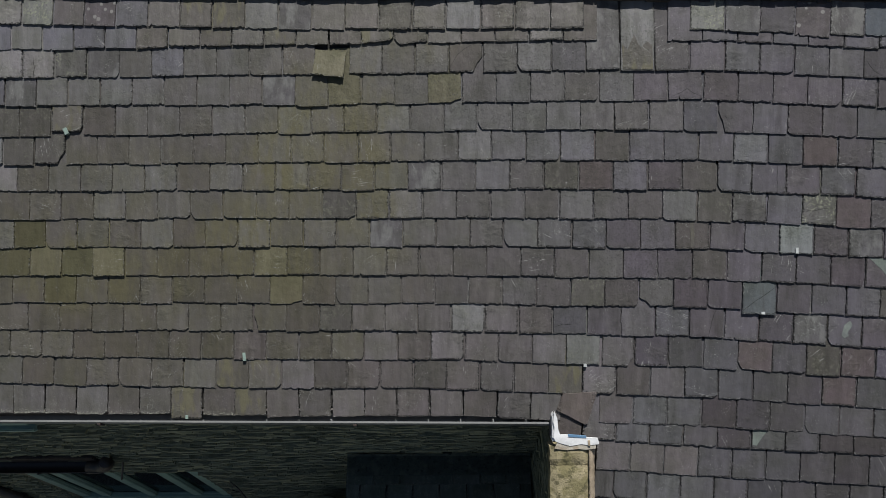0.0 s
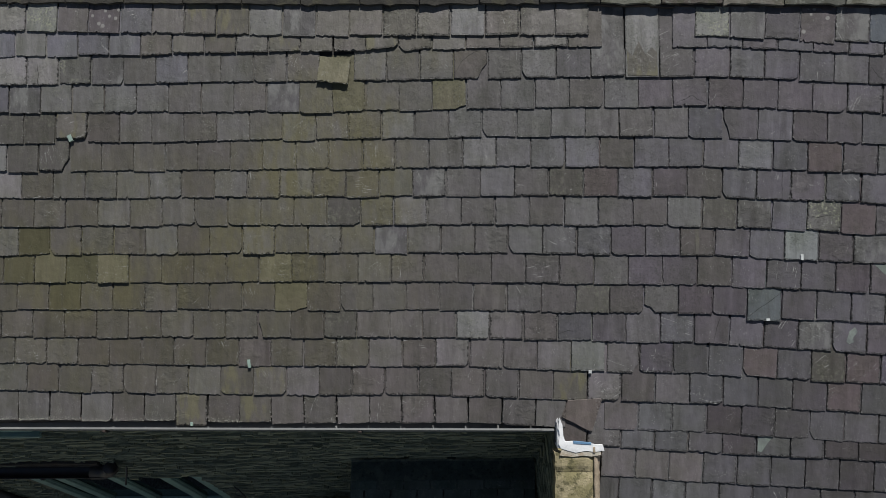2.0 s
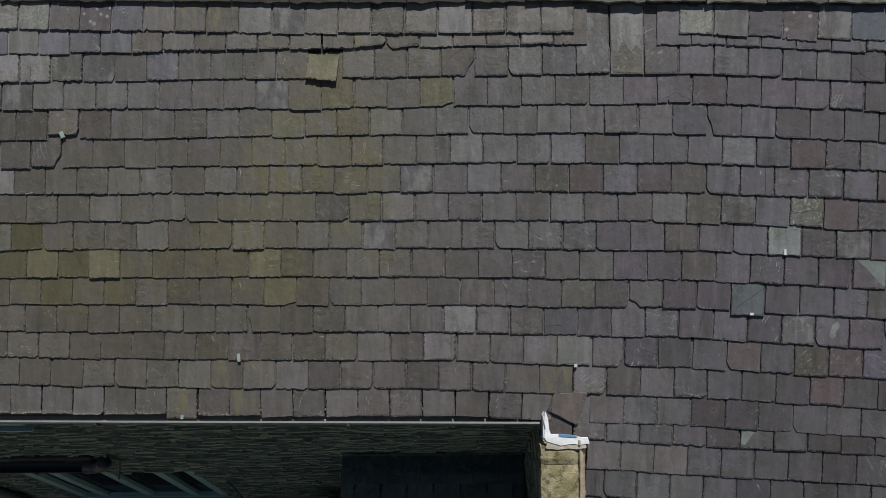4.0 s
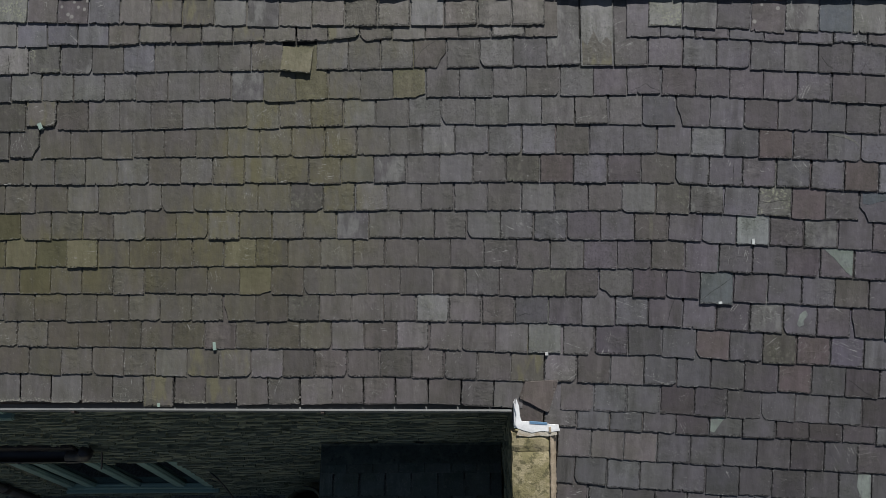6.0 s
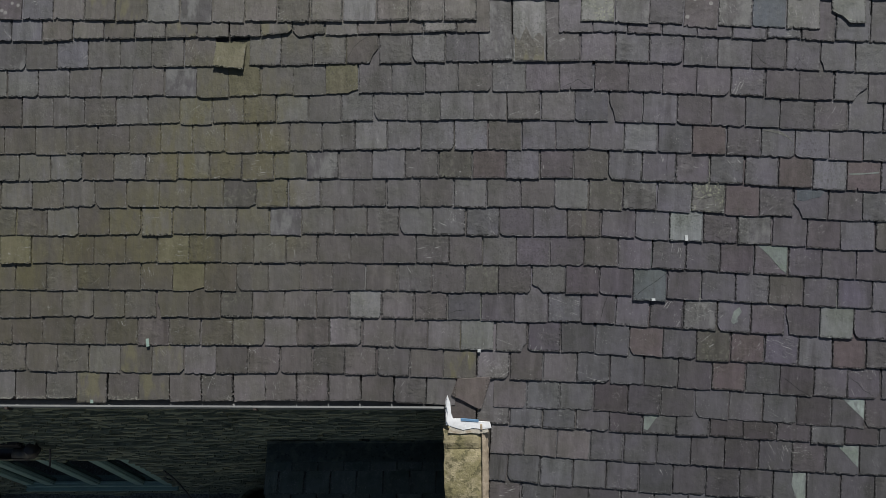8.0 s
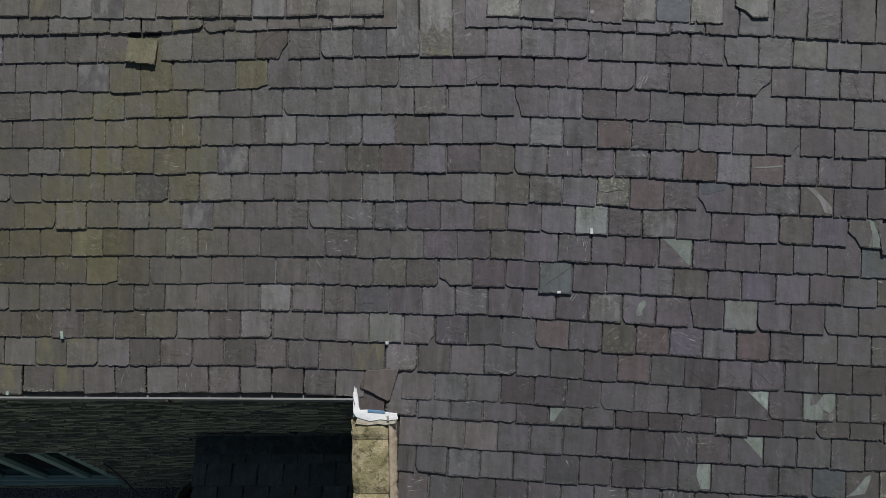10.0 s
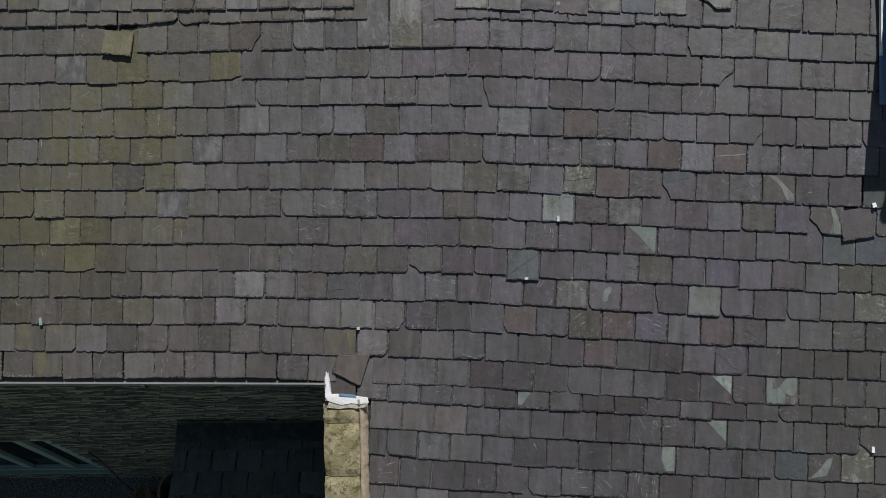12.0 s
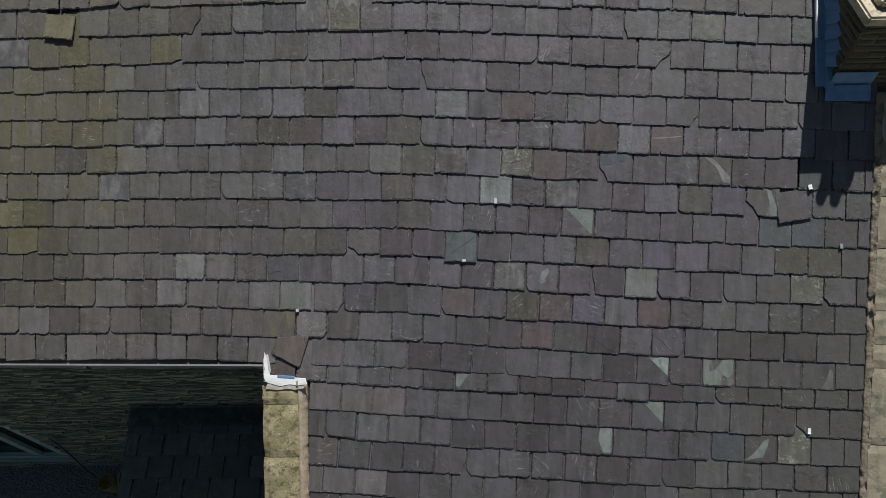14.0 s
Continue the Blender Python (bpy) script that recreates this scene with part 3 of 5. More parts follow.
gable_fill("wall_gable_top_left", LEFT_END - 0.348, LEFT_END - 0.002)


def sag(x):
    """How far the old roof has sunk towards its other end."""
    u = min(max((0.3 - x) / 1.8, 0.0), 1.0)
    return 0.055 * u * u * (3 - 2 * u)


def ridge_edge(x):
    """Where the lower edge of the ridge tiles lies; the ridge falls towards +x."""
    return 3.14 - 0.026 * x


def apex(x):
    return ridge_edge(x) + 0.13


def deck(name, x0, x1, z0, label):
    """Boards and felt under the slates, following the sag."""
    bm = bmesh.new()
    n = max(2, int((x1 - x0) / 0.3))
    rows = []
    for i in range(n + 1):
        x = x0 + (x1 - x0) * i / n
        y = 0.012 + sag(x)
        rows.append([bm.verts.new(ROOF @ Vector((x, yy, z))) for yy, z in ((y, z0), (y, apex(x)), (y + 0.08, apex(x)), (y + 0.08, z0))])
    for a, b in zip(rows, rows[1:]):
        for k in range(4):
            bm.faces.new((a[k], a[(k + 1) % 4], b[(k + 1) % 4], b[k]))
    bm.faces.new(rows[0])
    bm.faces.new(list(reversed(rows[-1])))
    return thing(name, bm, deck_felt, label, "roof", "structure")


main_roof = deck("roof_main", LEFT_END - 0.3, 0.14, 0.06, "old purple-grey slate roof with olive algae stains")
wing_roof = deck("roof_wing", 0.142, RIGHT_END + 0.05, -2.25, "purple-grey slate roof running down over the wing")
bm = bmesh.new()
rows = []
for x in (LEFT_END - 0.3, 0.0, 5.15):
    top = on_roof(x, apex(x), 0.012 + sag(x))
    rows.append([bm.verts.new(p) for p in (top, top + Vector((0, 2.65, -1.856)), top + Vector((0, 2.6, -1.95)), top + Vector((0, 0, -0.1)))])
for a, b in zip(rows, rows[1:]):
    for k in range(4):
        bm.faces.new((a[k], a[(k + 1) % 4], b[(k + 1) % 4], b[k]))
bm.faces.new(rows[0])
bm.faces.new(list(reversed(rows[-1])))
thing("roof_back", bm, slate_purple, "plain back slope of the slate roof", "roof", "structure")

# ---- the slates ----
KNOTS = (-4.2, -2.4, -0.6, 1.2, 3.0, 4.8)
SLATE_W, SLATE_L, SLATE_T = 0.25, 0.44, 0.0068


def level(heights, x):
    """The tail line of a course at x."""
    u = (x - KNOTS[0]) / 1.8
    i = min(max(int(math.floor(u)), 0), 4)
    u = max(u - i, -0.3)
    return heights[i] * (1 - u) + heights[i + 1] * u


def joint(count, xs, k):
    """Where joint k of a course lies: a smooth curve through four joints, a third of the count apart."""
    def curve(v):
        total = 0.0
        for a in range(4):
            term = xs[a]
            for b in range(4):
                if b != a:
                    term *= (v - b) / (a - b)
            total += term
        return total
    if k < 0:
        return curve(0.0) + 0.252 * k
    if k > count:
        return curve(3.0) + 0.254 * (k - count)
    return curve(3.0 * k / count)


def nicks(r, count, wide, deep):
    """A ragged edge: the depth lost at u (0 to 1) along it, from a few chips of uneven width."""
    bites = [(r.random(), r.uniform(0.25, 1.0) * wide, r.uniform(0.2, 1.0) * deep) for _ in range(count)]

    def lost(u):
        return max([0.0] + [d * (1.0 - abs(u - c) / w) ** 0.6 for c, w, d in bites if abs(u - c) < w])
    return lost


def slate_mesh(seed, broken=0, length=SLATE_L):
    """One riven slate, tail at z = 0, in its own frame: dressed edges with a few chips, now and then a lost corner."""
    r = random.Random(seed)
    w = SLATE_W / 2
    ragged = r.choice((0.1, 0.25, 0.4, 0.5, 0.75, 1.0))
    sides = []
    for sign in (-1, 1):
        lost = nicks(r, r.randint(2, 4 + int(7 * ragged)), 0.06, 0.0055)
        taper, wave = r.gauss(0, 0.0008), r.uniform(0, 6.28)
        side = []
        for k in range(15):
            z = 0.225 - 0.2085 * k / 14 + r.uniform(-0.004, 0.004)
            side.append((sign * (w - max(0.0, 0.0005 + taper * (1 - z / 0.22) + 0.0006 * math.sin(z * 40 + wave)) - lost(z / 0.225) - r.uniform(0, 0.0009)), z))
        sides.append(side)
    left, right = sides[0], list(reversed(sides[1]))
    n = 27
    slope, bow, wave = r.gauss(0, 0.0012), r.gauss(0, 0.0016), r.uniform(0, 6.28)
    lost = nicks(r, r.randint(0, 2) + int(6 * ragged), 0.07, 0.0025 + 0.006 * ragged)
    round_l, round_r = [r.random() ** 5 * 0.012 for _ in range(2)]
    tail = []
    for i in range(n):
        u = (i + (r.uniform(-0.35, 0.35) if 0 < i < n - 1 else 0)) / (n - 1)
        z = slope * (u - 0.5) * 2 + bow * (4 * u * (1 - u) - 0.6) + 0.0007 * math.sin(u * 17 + wave) + lost(u) + r.uniform(0, 0.0006 + 0.0012 * ragged)
        z += round_l * max(0.0, 1 - u / 0.06) ** 1.5 + round_r * max(0.0, 1 - (1 - u) / 0.06) ** 1.5
        tail.append((-w + 2 * w * u, z))
    if isinstance(broken, tuple):      # a larger corner lost: side, width, height
        side, c, d = broken
        bend = [(w, d), (w - c * 0.35, d * 0.72), (w - c * 0.55, d * 0.62), (w - c * 0.8, d * 0.3), (w - c, 0.001)]
        if side > 0:
            tail = [p for p in tail if p[0] < w - c - 0.008] + [p for p in reversed(bend)]
        else:
            tail = [(-px, pz) for px, pz in bend] + [p for p in tail if p[0] > -w + c + 0.008]
    elif broken == 1:    # lost corner, low x
        c, d = r.uniform(0.02, 0.045), r.uniform(0.02, 0.06)
        tail = [(-w, d), (-w + c * 0.45, d * 0.45 + r.uniform(-0.004, 0.004)), (-w + c, 0.001)] + [p for p in tail if p[0] > -w + c + 0.012]
    elif broken == 2:    # lost corner, high x
        c, d = r.uniform(0.02, 0.045), r.uniform(0.02, 0.06)
        tail = [p for p in tail if p[0] < w - c - 0.012] + [(w - c, 0.001), (w - c * 0.5, d * 0.4 + r.uniform(-0.004, 0.004)), (w, d)]
    elif broken == 3:    # a bite out of the tail
        k = r.randrange(3, 9)
        tail[k] = (tail[k][0], tail[k][1] + r.uniform(0.01, 0.02))
    elif broken == 4:    # worn, rounded corners
        tail[0], tail[-1] = (-w, 0.008), (w, 0.007)
    outline = [(-w, length)] + [p for p in left if tail[0][1] + 0.006 < p[1] < length - 0.01] + tail + [p for p in right if tail[-1][1] + 0.006 < p[1] < length - 0.01] + [(w, length)]
    # the edges are dressed to a chipped, uneven bevel; the face flakes back from the tail here and there
    outline.reverse()
    bm = bmesh.new()
    rings = [[], [], []]
    flaked = nicks(r, r.randint(1, 3) + int(6 * ragged), 0.1, 0.004 + 0.008 * ragged)
    spalled = nicks(r, r.randint(0, 2) + int(4 * ragged), 0.1, 0.006)
    for x, z in outline:
        ins = 0.0011 + r.uniform(0, 0.0008) + flaked(x / SLATE_W + 0.5)
        xi = x - math.copysign(min(0.001 + r.uniform(0, 0.0007) + spalled(z / 0.225), 0.006), x) if abs(x) > w - 0.009 else x
        zi = z + ins if z < 0.1 and abs(x) < w - 0.009 or z < 0.012 else z
        for ring, p in zip(rings, ((xi, -SLATE_T, zi), (x, -SLATE_T * r.uniform(0.2, 0.55), z), (x, 0.0, z))):
            ring.append(bm.verts.new(p))
    bm.faces.new(rings[0])
    bm.faces.new(list(reversed(rings[2])))
    for a, b in zip(rings, rings[1:]):
        for i in range(len(outline)):
            j = (i + 1) % len(outline)
            bm.faces.new((a[i], a[j], b[j], b[i]))
    return mesh_of(bm, "slate", slate_old)


def in_material(me, material):
    me = me.copy()
    me.materials[0] = material
    return me


KINDS = [slate_mesh(100 + i, (0, 0, 0, 4, 0, 0, 0, 3, 0, 0, 0, 1, 0, 4, 0, 2)[i % 16]) for i in range(48)]
KINDS_P = [in_material(me, slate_purple) for me in KINDS]
KINDS_B = [in_material(me, slate_brown) for me in KINDS]
KINDS_M = [in_material(me, slate_mauve) for me in KINDS]
KINDS_T = [in_material(me, slate_top) for me in KINDS]
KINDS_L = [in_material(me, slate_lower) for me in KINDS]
laid = []        # (course, x of the middle, z of the tail, tilt of the course) of all slates


def slate_pose(x, z, turn, lift=0.0, wide=1.0, thick=1.0, rise=2.12, rock=0.0):
    """The pose of a slate on the roof: its tail rests on the course below, its head lies deeper."""
    m = ROOF @ Matrix.Translation((x, sag(x) - 0.0105 - lift, z)) @ pose(0, 0, 0, -rise - math.degrees(math.atan(lift / 0.3)), 0, math.degrees(math.atan((sag(x + 0.05) - sag(x - 0.05)) / 0.1)) + rock) @ pose(0, 0, 0, 0, -turn, 0)
    return m @ Matrix.Diagonal((wide, thick, 1, 1))


spare = {}       # slates too far from the camera to be picked out, joined by material


def put_slate(me, m, roof):
    ob = new("slate", me)
    ob.parent = roof
    ob.matrix_world = m
    return ob


def put_spare(me, m):
    verts, faces = spare.setdefault("slate_far", ([], []))
    base = len(verts)
    verts.extend([tuple(m @ v.co) for v in me.vertices])
    faces.extend([tuple(base + i for i in p.vertices) for p in me.polygons])


special = {}     # (course, slate) -> changes to that slate


def verge(z):
    return 4.685 + 0.045 * z


def lay(course, heights, count, xs, lo=-6.5, hi=9.0):
    """One course of slates from x = lo to the verge."""
    r = random.Random(course * 77 + 3)
    k = -12
    while True:
        a, b = joint(count, xs, k), joint(count, xs, k + 1)
        k += 1
        mid = (a + b) / 2
        if b < lo + 0.05:
            continue
        z = level(heights, mid)
        end = min(hi, verge(z))
        if a > end - 0.04:
            break
        a, b = max(a, lo), min(b, end)
        mid = (a + b) / 2
        z = level(heights, mid)
        turn = math.degrees(math.atan2(level(heights, mid + 0.1) - level(heights, mid - 0.1), 0.2)) + r.gauss(0, 0.7)
        change = special.get((course, k - 1), {})
        kind, dz, dx = r.randrange(48), r.gauss(0, 0.003) if r.random() < 0.85 else r.uniform(-0.01, 0.008), r.gauss(0, 0.001)
        lift, rock = 0.0008 + abs(r.gauss(0, 0.0006)) + (r.uniform(0.001, 0.0035) if r.random() < 0.14 else 0.0), r.gauss(0, 0.22)
        thick = r.uniform(0.93, 1.1)
        if mid < -3.6 and course < 6 or course == 0 and mid < 0.3 or course == 1 and mid < -1.3:
            thick *= 1.6
            change = {"gap": 0.0085 if mid < -3.55 else 0.0065, **change}
        if course == 0:
            lift += 0.0045
        if change.get("gone"):
            continue
        set_of = KINDS if mid < 0.55 + 0.5 * math.sin(course * 2.1) else KINDS_P
        drift = noise.noise(Vector((mid * 0.8, z * 0.9, 2.0)))
        if set_of is KINDS and 8 < course < 13 and mid < -1.2 + 1.2 * drift:
            set_of = KINDS_B
        if set_of is KINDS and course > 10 and mid > -2.4 + drift:
            set_of = KINDS_M
        if set_of is KINDS and course < 2:
            set_of = KINDS_T
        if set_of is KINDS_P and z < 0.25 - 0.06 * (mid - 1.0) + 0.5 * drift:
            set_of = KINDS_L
        me = set_of[kind]
        if course == 14 and mid < -2.1:
            change = {"material": slate_eaves, **change}
        if course < 2 and "shape" not in change:
            change = dict(change, shape=r.choice((0, 0, 3, 4)), length=(0.26, 0.39)[course])
        if course < 2 and "length" not in change:
            change = dict(change, length=(0.26, 0.39)[course])
        if "shape" in change:
            me = slate_mesh(900 + course * 50 + k, change["shape"], change.get("length", SLATE_L))
            me.materials[0] = set_of[0].materials[0]
        if "material" in change:
            me = in_material(me, change["material"])
        wide = (b - a - change.get("gap", 0.0042)) / SLATE_W
        m = slate_pose(mid + dx + change.get("dx", 0), z + dz + change.get("dz", 0), turn + change.get("turn", 0), lift + change.get("lift", 0), wide, thick * change.get("thick", 1.0), rock=rock)
        if -4.75 < mid and z > -1.35:
            ob = put_slate(me, m, main_roof if mid < 0.3 else wing_roof)
            if "patch" in change:
                outline = [(u * 0.245, v * 0.225 + 0.002) for u, v in change["patch"]]
                patch = part("pale_patch", plate(outline, -SLATE_T - 0.0012, -SLATE_T + 0.004, edge=0.0006, jag=0.0025), change.get("tint", slate_fresh), ob, change.get("stain", "pale green unweathered patch"))
                patch.matrix_parent_inverse = Matrix.Identity(4)
            if "crack" in change:
                line = [(u * 0.25, v * 0.225) for u, v in change["crack"]]
                crack = part("crack", ribbon(line, 0.0032, -SLATE_T - 0.0006, -SLATE_T + 0.003, r), slate_gap, ob, "dark hairline crack")
                crack.matrix_parent_inverse = Matrix.Identity(4)
        else:
            put_spare(me, m)
        laid.append((course, k - 1, mid, z))


def find(course, x):
    """The number of the slate of a course that covers x."""
    heights, count, xs = COURSES[course]
    k = -12
    while joint(count, xs, k + 1) < x:
        k += 1
    return course, k


COURSES = {}
COURSES[0] = ((3.036, 2.967, 2.918, 2.872, 2.769, 2.666), 25, (-4.02, -1.964, 0.181, 2.337))
COURSES[1] = ((2.835, 2.835, 2.824, 2.792, 2.685, 2.551), 26, (-4.105, -1.993, 0.195, 2.451))
COURSES[2] = ((2.618, 2.612, 2.601, 2.575, 2.458, 2.344), 32, (-4.022, -1.345, 1.391, 4.123))
COURSES[3] = ((2.409, 2.385, 2.372, 2.352, 2.24, 2.124), 33, (-4.169, -1.421, 1.401, 4.216))
COURSES[4] = ((2.17, 2.168, 2.159, 2.123, 2.015, 1.909), 32, (-4.06, -1.388, 1.34, 4.073))
COURSES[5] = ((1.961, 1.943, 1.931, 1.904, 1.791, 1.7), 34, (-4.197, -1.373, 1.538, 4.425))
COURSES[6] = ((1.751, 1.734, 1.716, 1.678, 1.569, 1.468), 34, (-4.092, -1.244, 1.671, 4.549))
COURSES[7] = ((1.531, 1.521, 1.496, 1.455, 1.341, 1.229), 35, (-4.25, -1.307, 1.696, 4.676))
COURSES[8] = ((1.311, 1.307, 1.279, 1.236, 1.117, 1.017), 34, (-4.126, -1.292, 1.617, 4.531))
COURSES[9] = ((1.101, 1.081, 1.062, 1.013, 0.893, 0.796), 35, (-4.252, -1.336, 1.653, 4.622))
COURSES[10] = ((0.895, 0.865, 0.845, 0.799, 0.671, 0.568), 34, (-4.148, -1.305, 1.595, 4.498))
COURSES[11] = ((0.682, 0.653, 0.634, 0.572, 0.442, 0.345), 35, (-4.279, -1.352, 1.63, 4.611))
COURSES[12] = ((0.479, 0.436, 0.41, 0.344, 0.212, 0.126), 34, (-4.179, -1.342, 1.559, 4.444))
COURSES[13] = ((0.261, 0.214, 0.19, 0.119, -0.014, -0.103), 34, (-4.089, -1.224, 1.672, 4.558))
COURSES[14] = ((0.024, -0.016, -0.015, -0.103, -0.233, -0.314), 34, (-4.162, -1.35, 1.541, 4.442))
COURSES[15] = ((0.158, 0.021, -0.116, -0.254, -0.367, -0.464), 16, (0.47, 1.827, 3.185, 4.543))
COURSES[16] = ((-0.054, -0.196, -0.339, -0.481, -0.596, -0.694), 16, (0.319, 1.679, 3.038, 4.397))
COURSES[17] = ((-0.242, -0.394, -0.547, -0.699, -0.819, -0.906), 16, (0.443, 1.794, 3.15, 4.513))
COURSES[18] = ((-0.505, -0.647, -0.788, -0.93, -1.035, -1.112), 13, (0.544, 1.655, 2.764, 3.872))
COURSES[19] = ((-0.74, -0.87, -1.01, -1.143, -1.25, -1.325), 6, (0.415, 0.928, 1.442, 1.956))
for n in range(20, 24):
    heights, count, xs = COURSES[n - 2]
    COURSES[n] = (tuple(h - 0.43 for h in heights), count, xs)


LOST = ((2, 2.98, 1), (2, 1.73, 2), (3, 2.12, 2), (9, 2.09, 2), (13, 3.05, 2), (15, 3.55, 1), (18, 1.7, 1), (14, 3.17, 1), (2, 2.65, 3), (1, 1.5, 3), (14, 0.52, 2), (10, 0.6, 2))


def mark(course, x, **change):
    special[find(course, x)] = {**special.get(find(course, x), {}), **change}


# lost slates below the ridge, where long ones show
for i in range(4):
    mark(0, 0.33 + 0.22 * i, gone=True)
for i in range(3):
    mark(1, 0.47 + 0.2 * i, gone=True)
for i in range(7):
    mark(0, 3.25 + 0.25 * i, gone=True)
for x, kind in ((0.43, slate_smeared), (0.68, slate_pale), (0.93, slate_old)):
    mark(2, x, shape=0, length=0.58, material=kind, lift=0.002)
mark(0, 3.0, shape=1, length=0.26, material=slate_lichen, dz=0.06, turn=-9, lift=0.008)
# along the ridge
for x, kind in ((1.19, slate_white), (1.44, slate_smeared), (1.7, slate_purple), (1.97, slate_spotted), (2.2, slate_smeared), (-0.63, slate_pale), (-4.1, slate_pale), (-3.89, slate_lichen),
                (-2.2, slate_pale), (-2.45, slate_yellow), (-1.95, slate_smeared), (-2.75, slate_yellow), (-3.3, slate_blue)):
    mark(0, x, material=kind)
mark(0, 1.97, dz=-0.02)
for x, kind in ((-4.0, slate_pale), (-4.2, slate_blue), (-3.7, slate_blue), (-3.45, slate_blue), (-3.2, slate_blue), (-2.5, slate_yellow), (-2.15, slate_yellow), (-1.4, slate_yellow)):
    mark(1, x, material=kind)
mark(1, -1.3, shape=2, length=0.39, dz=0.012, turn=6, lift=0.006)
mark(1, -1.05, shape=1, length=0.39, turn=4)
for x, kind in ((-4.12, slate_pale), (-3.9, slate_smeared), (-2.93, slate_blue), (3.476, slate_pale), (4.22, slate_teal)):
    mark(2, x, material=kind)
for x, kind in ((-3.8, slate_pale), (-4.05, slate_smeared), (-2.05, slate_smeared)):
    mark(3, x, material=kind)
mark(4, -3.8, shape=2, dz=0.028, material=slate_yellow)
mark(4, -3.55, turn=-0.5)
mark(5, -4.05, material=slate_dark)
mark(5, -3.8, material=slate_dark, shape=2)
# a slipped slate hanging askew
mark(2, -1.67, material=slate_slipped, dx=-0.03, turn=-5.5, dz=-0.018, lift=0.012, thick=1.3, gap=0.012, shape=0, length=0.2)
mark(3, -1.9, dz=-0.012, lift=0.004)
mark(9, -3.38, dz=-0.006, lift=0.006)
mark(5, -0.555, material=slate_pale)
mark(11, -0.617, material=slate_pale)
mark(12, 0.247, material=slate_pale)
for x in (-2.44, -2.2):
    mark(13, x, material=slate_yellow)
mark(13, -2.2, shape=2, turn=2)
mark(13, -1.95, turn=-1.5, dz=-0.006)
mark(14, -2.316, material=slate_yellow)
mark(14, -2.787, dz=-0.016, material=slate_yellow, turn=0.3)
for x in (-4.3, -4.05, -3.8, -3.55, -3.3, -3.05):
    mark(14, x, dz=0.012)
mark(14, -2.54, dz=0.012)
mark(14, -2.316, dz=0.012)
# beside the coping
mark(13, 0.095, material=slate_yellow)
mark(13, 0.33, shape=2)
mark(14, 0.2, gone=True)
mark(14, 0.0, gap=0.03, dx=-0.015)
# replaced, cracked and broken slates of the wing
mark(8, 1.833, material=slate_green, lift=0.003)
mark(10, 1.547, material=slate_teal, dz=-0.028, lift=0.004)
mark(8, 1.53, shape=1)
mark(8, 2.08, material=slate_purple)
mark(8, 2.34, material=slate_smeared)
mark(8, 1.058, material=slate_yellow)
mark(9, 1.058, material=slate_brown)
mark(7, 1.225, material=slate_dark, dz=-0.012)
mark(7, 1.828, shape=4, material=slate_smeared)
mark(10, 0.829, shape=1)
mark(11, 1.923, material=slate_smeared)
mark(11, 2.933, material=slate_green, lift=0.003, dz=-0.006)
mark(11, 4.203, material=slate_lichen)
mark(11, 2.584, shape=1, turn=-1)
mark(10, 4.09, material=slate_dark)
mark(9, 3.972, material=slate_teal)
mark(9, 4.22, material=slate_teal)
mark(8, 3.868, material=slate_smeared, shape=1, turn=-3, dz=0.004)
mark(8, 4.136, turn=10.5, dz=-0.022, lift=0.01, gap=0.0, shape=0, length=0.235)
mark(8, 4.38, shape=1)
mark(7, 4.25, shape=2, material=slate_teal)
mark(6, 3.142, material=slate_red)
mark(12, 2.996, material=slate_red)
mark(12, 2.257, material=slate_red)
mark(13, 2.25, material=slate_red)
mark(17, 4.084, material=slate_lichen)
mark(16, 4.25, shape=1)
mark(4, 1.288, shape=1)
mark(4, 2.0, material=slate_purple)
mark(9, 2.459, patch=((-0.45, 0.98), (0.1, 0.97), (0.48, 0.98), (0.48, 0.08), (0.3, 0.2), (-0.05, 0.6)))
mark(7, 3.527, tint=slate_pale, patch=((-0.35, 0.97), (-0.1, 0.93), (0.2, 0.6), (0.48, 0.3), (0.48, 0.05), (0.25, 0.1), (0.05, 0.55)))
mark(14, 3.034, patch=((-0.2, 0.98), (0.48, 0.98), (0.48, 0.33), (0.15, 0.65)))
mark(14, 3.532, material=slate_smeared, shape=2, patch=((-0.48, 0.95), (-0.3, 0.9), (-0.3, 0.5), (-0.1, 0.58), (0.15, 0.95), (0.48, 0.95), (0.46, 0.45), (0.3, 0.3), (0.12, 0.4), (0.05, 0.03), (-0.47, 0.03)))
mark(15, 1.6, patch=((-0.47, 0.66), (-0.02, 0.66), (-0.2, 0.4), (-0.35, 0.12), (-0.47, 0.15)))
mark(16, 3.007, patch=((-0.2, 0.98), (0.48, 0.98), (0.48, 0.25), (0.1, 0.65)))
mark(17, 2.65, patch=((0.1, 0.95), (0.47, 0.95), (0.47, 0.1), (0.2, 0.1), (0.04, 0.55)))
mark(17, 3.848, patch=((-0.47, 0.08), (-0.2, 0.35), (0.1, 0.75), (0.27, 0.85), (0.2, 0.55), (0.05, 0.2)))
mark(11, 2.175, patch=((-0.1, 0.35), (-0.02, 0.7), (0.15, 0.85), (0.22, 0.7), (0.1, 0.5), (0.12, 0.35), (0.0, 0.28)))
mark(6, 3.142, patch=((-0.46, 0.5), (-0.1, 0.53), (0.46, 0.62), (0.46, 0.68), (0.1, 0.6), (-0.46, 0.57)))
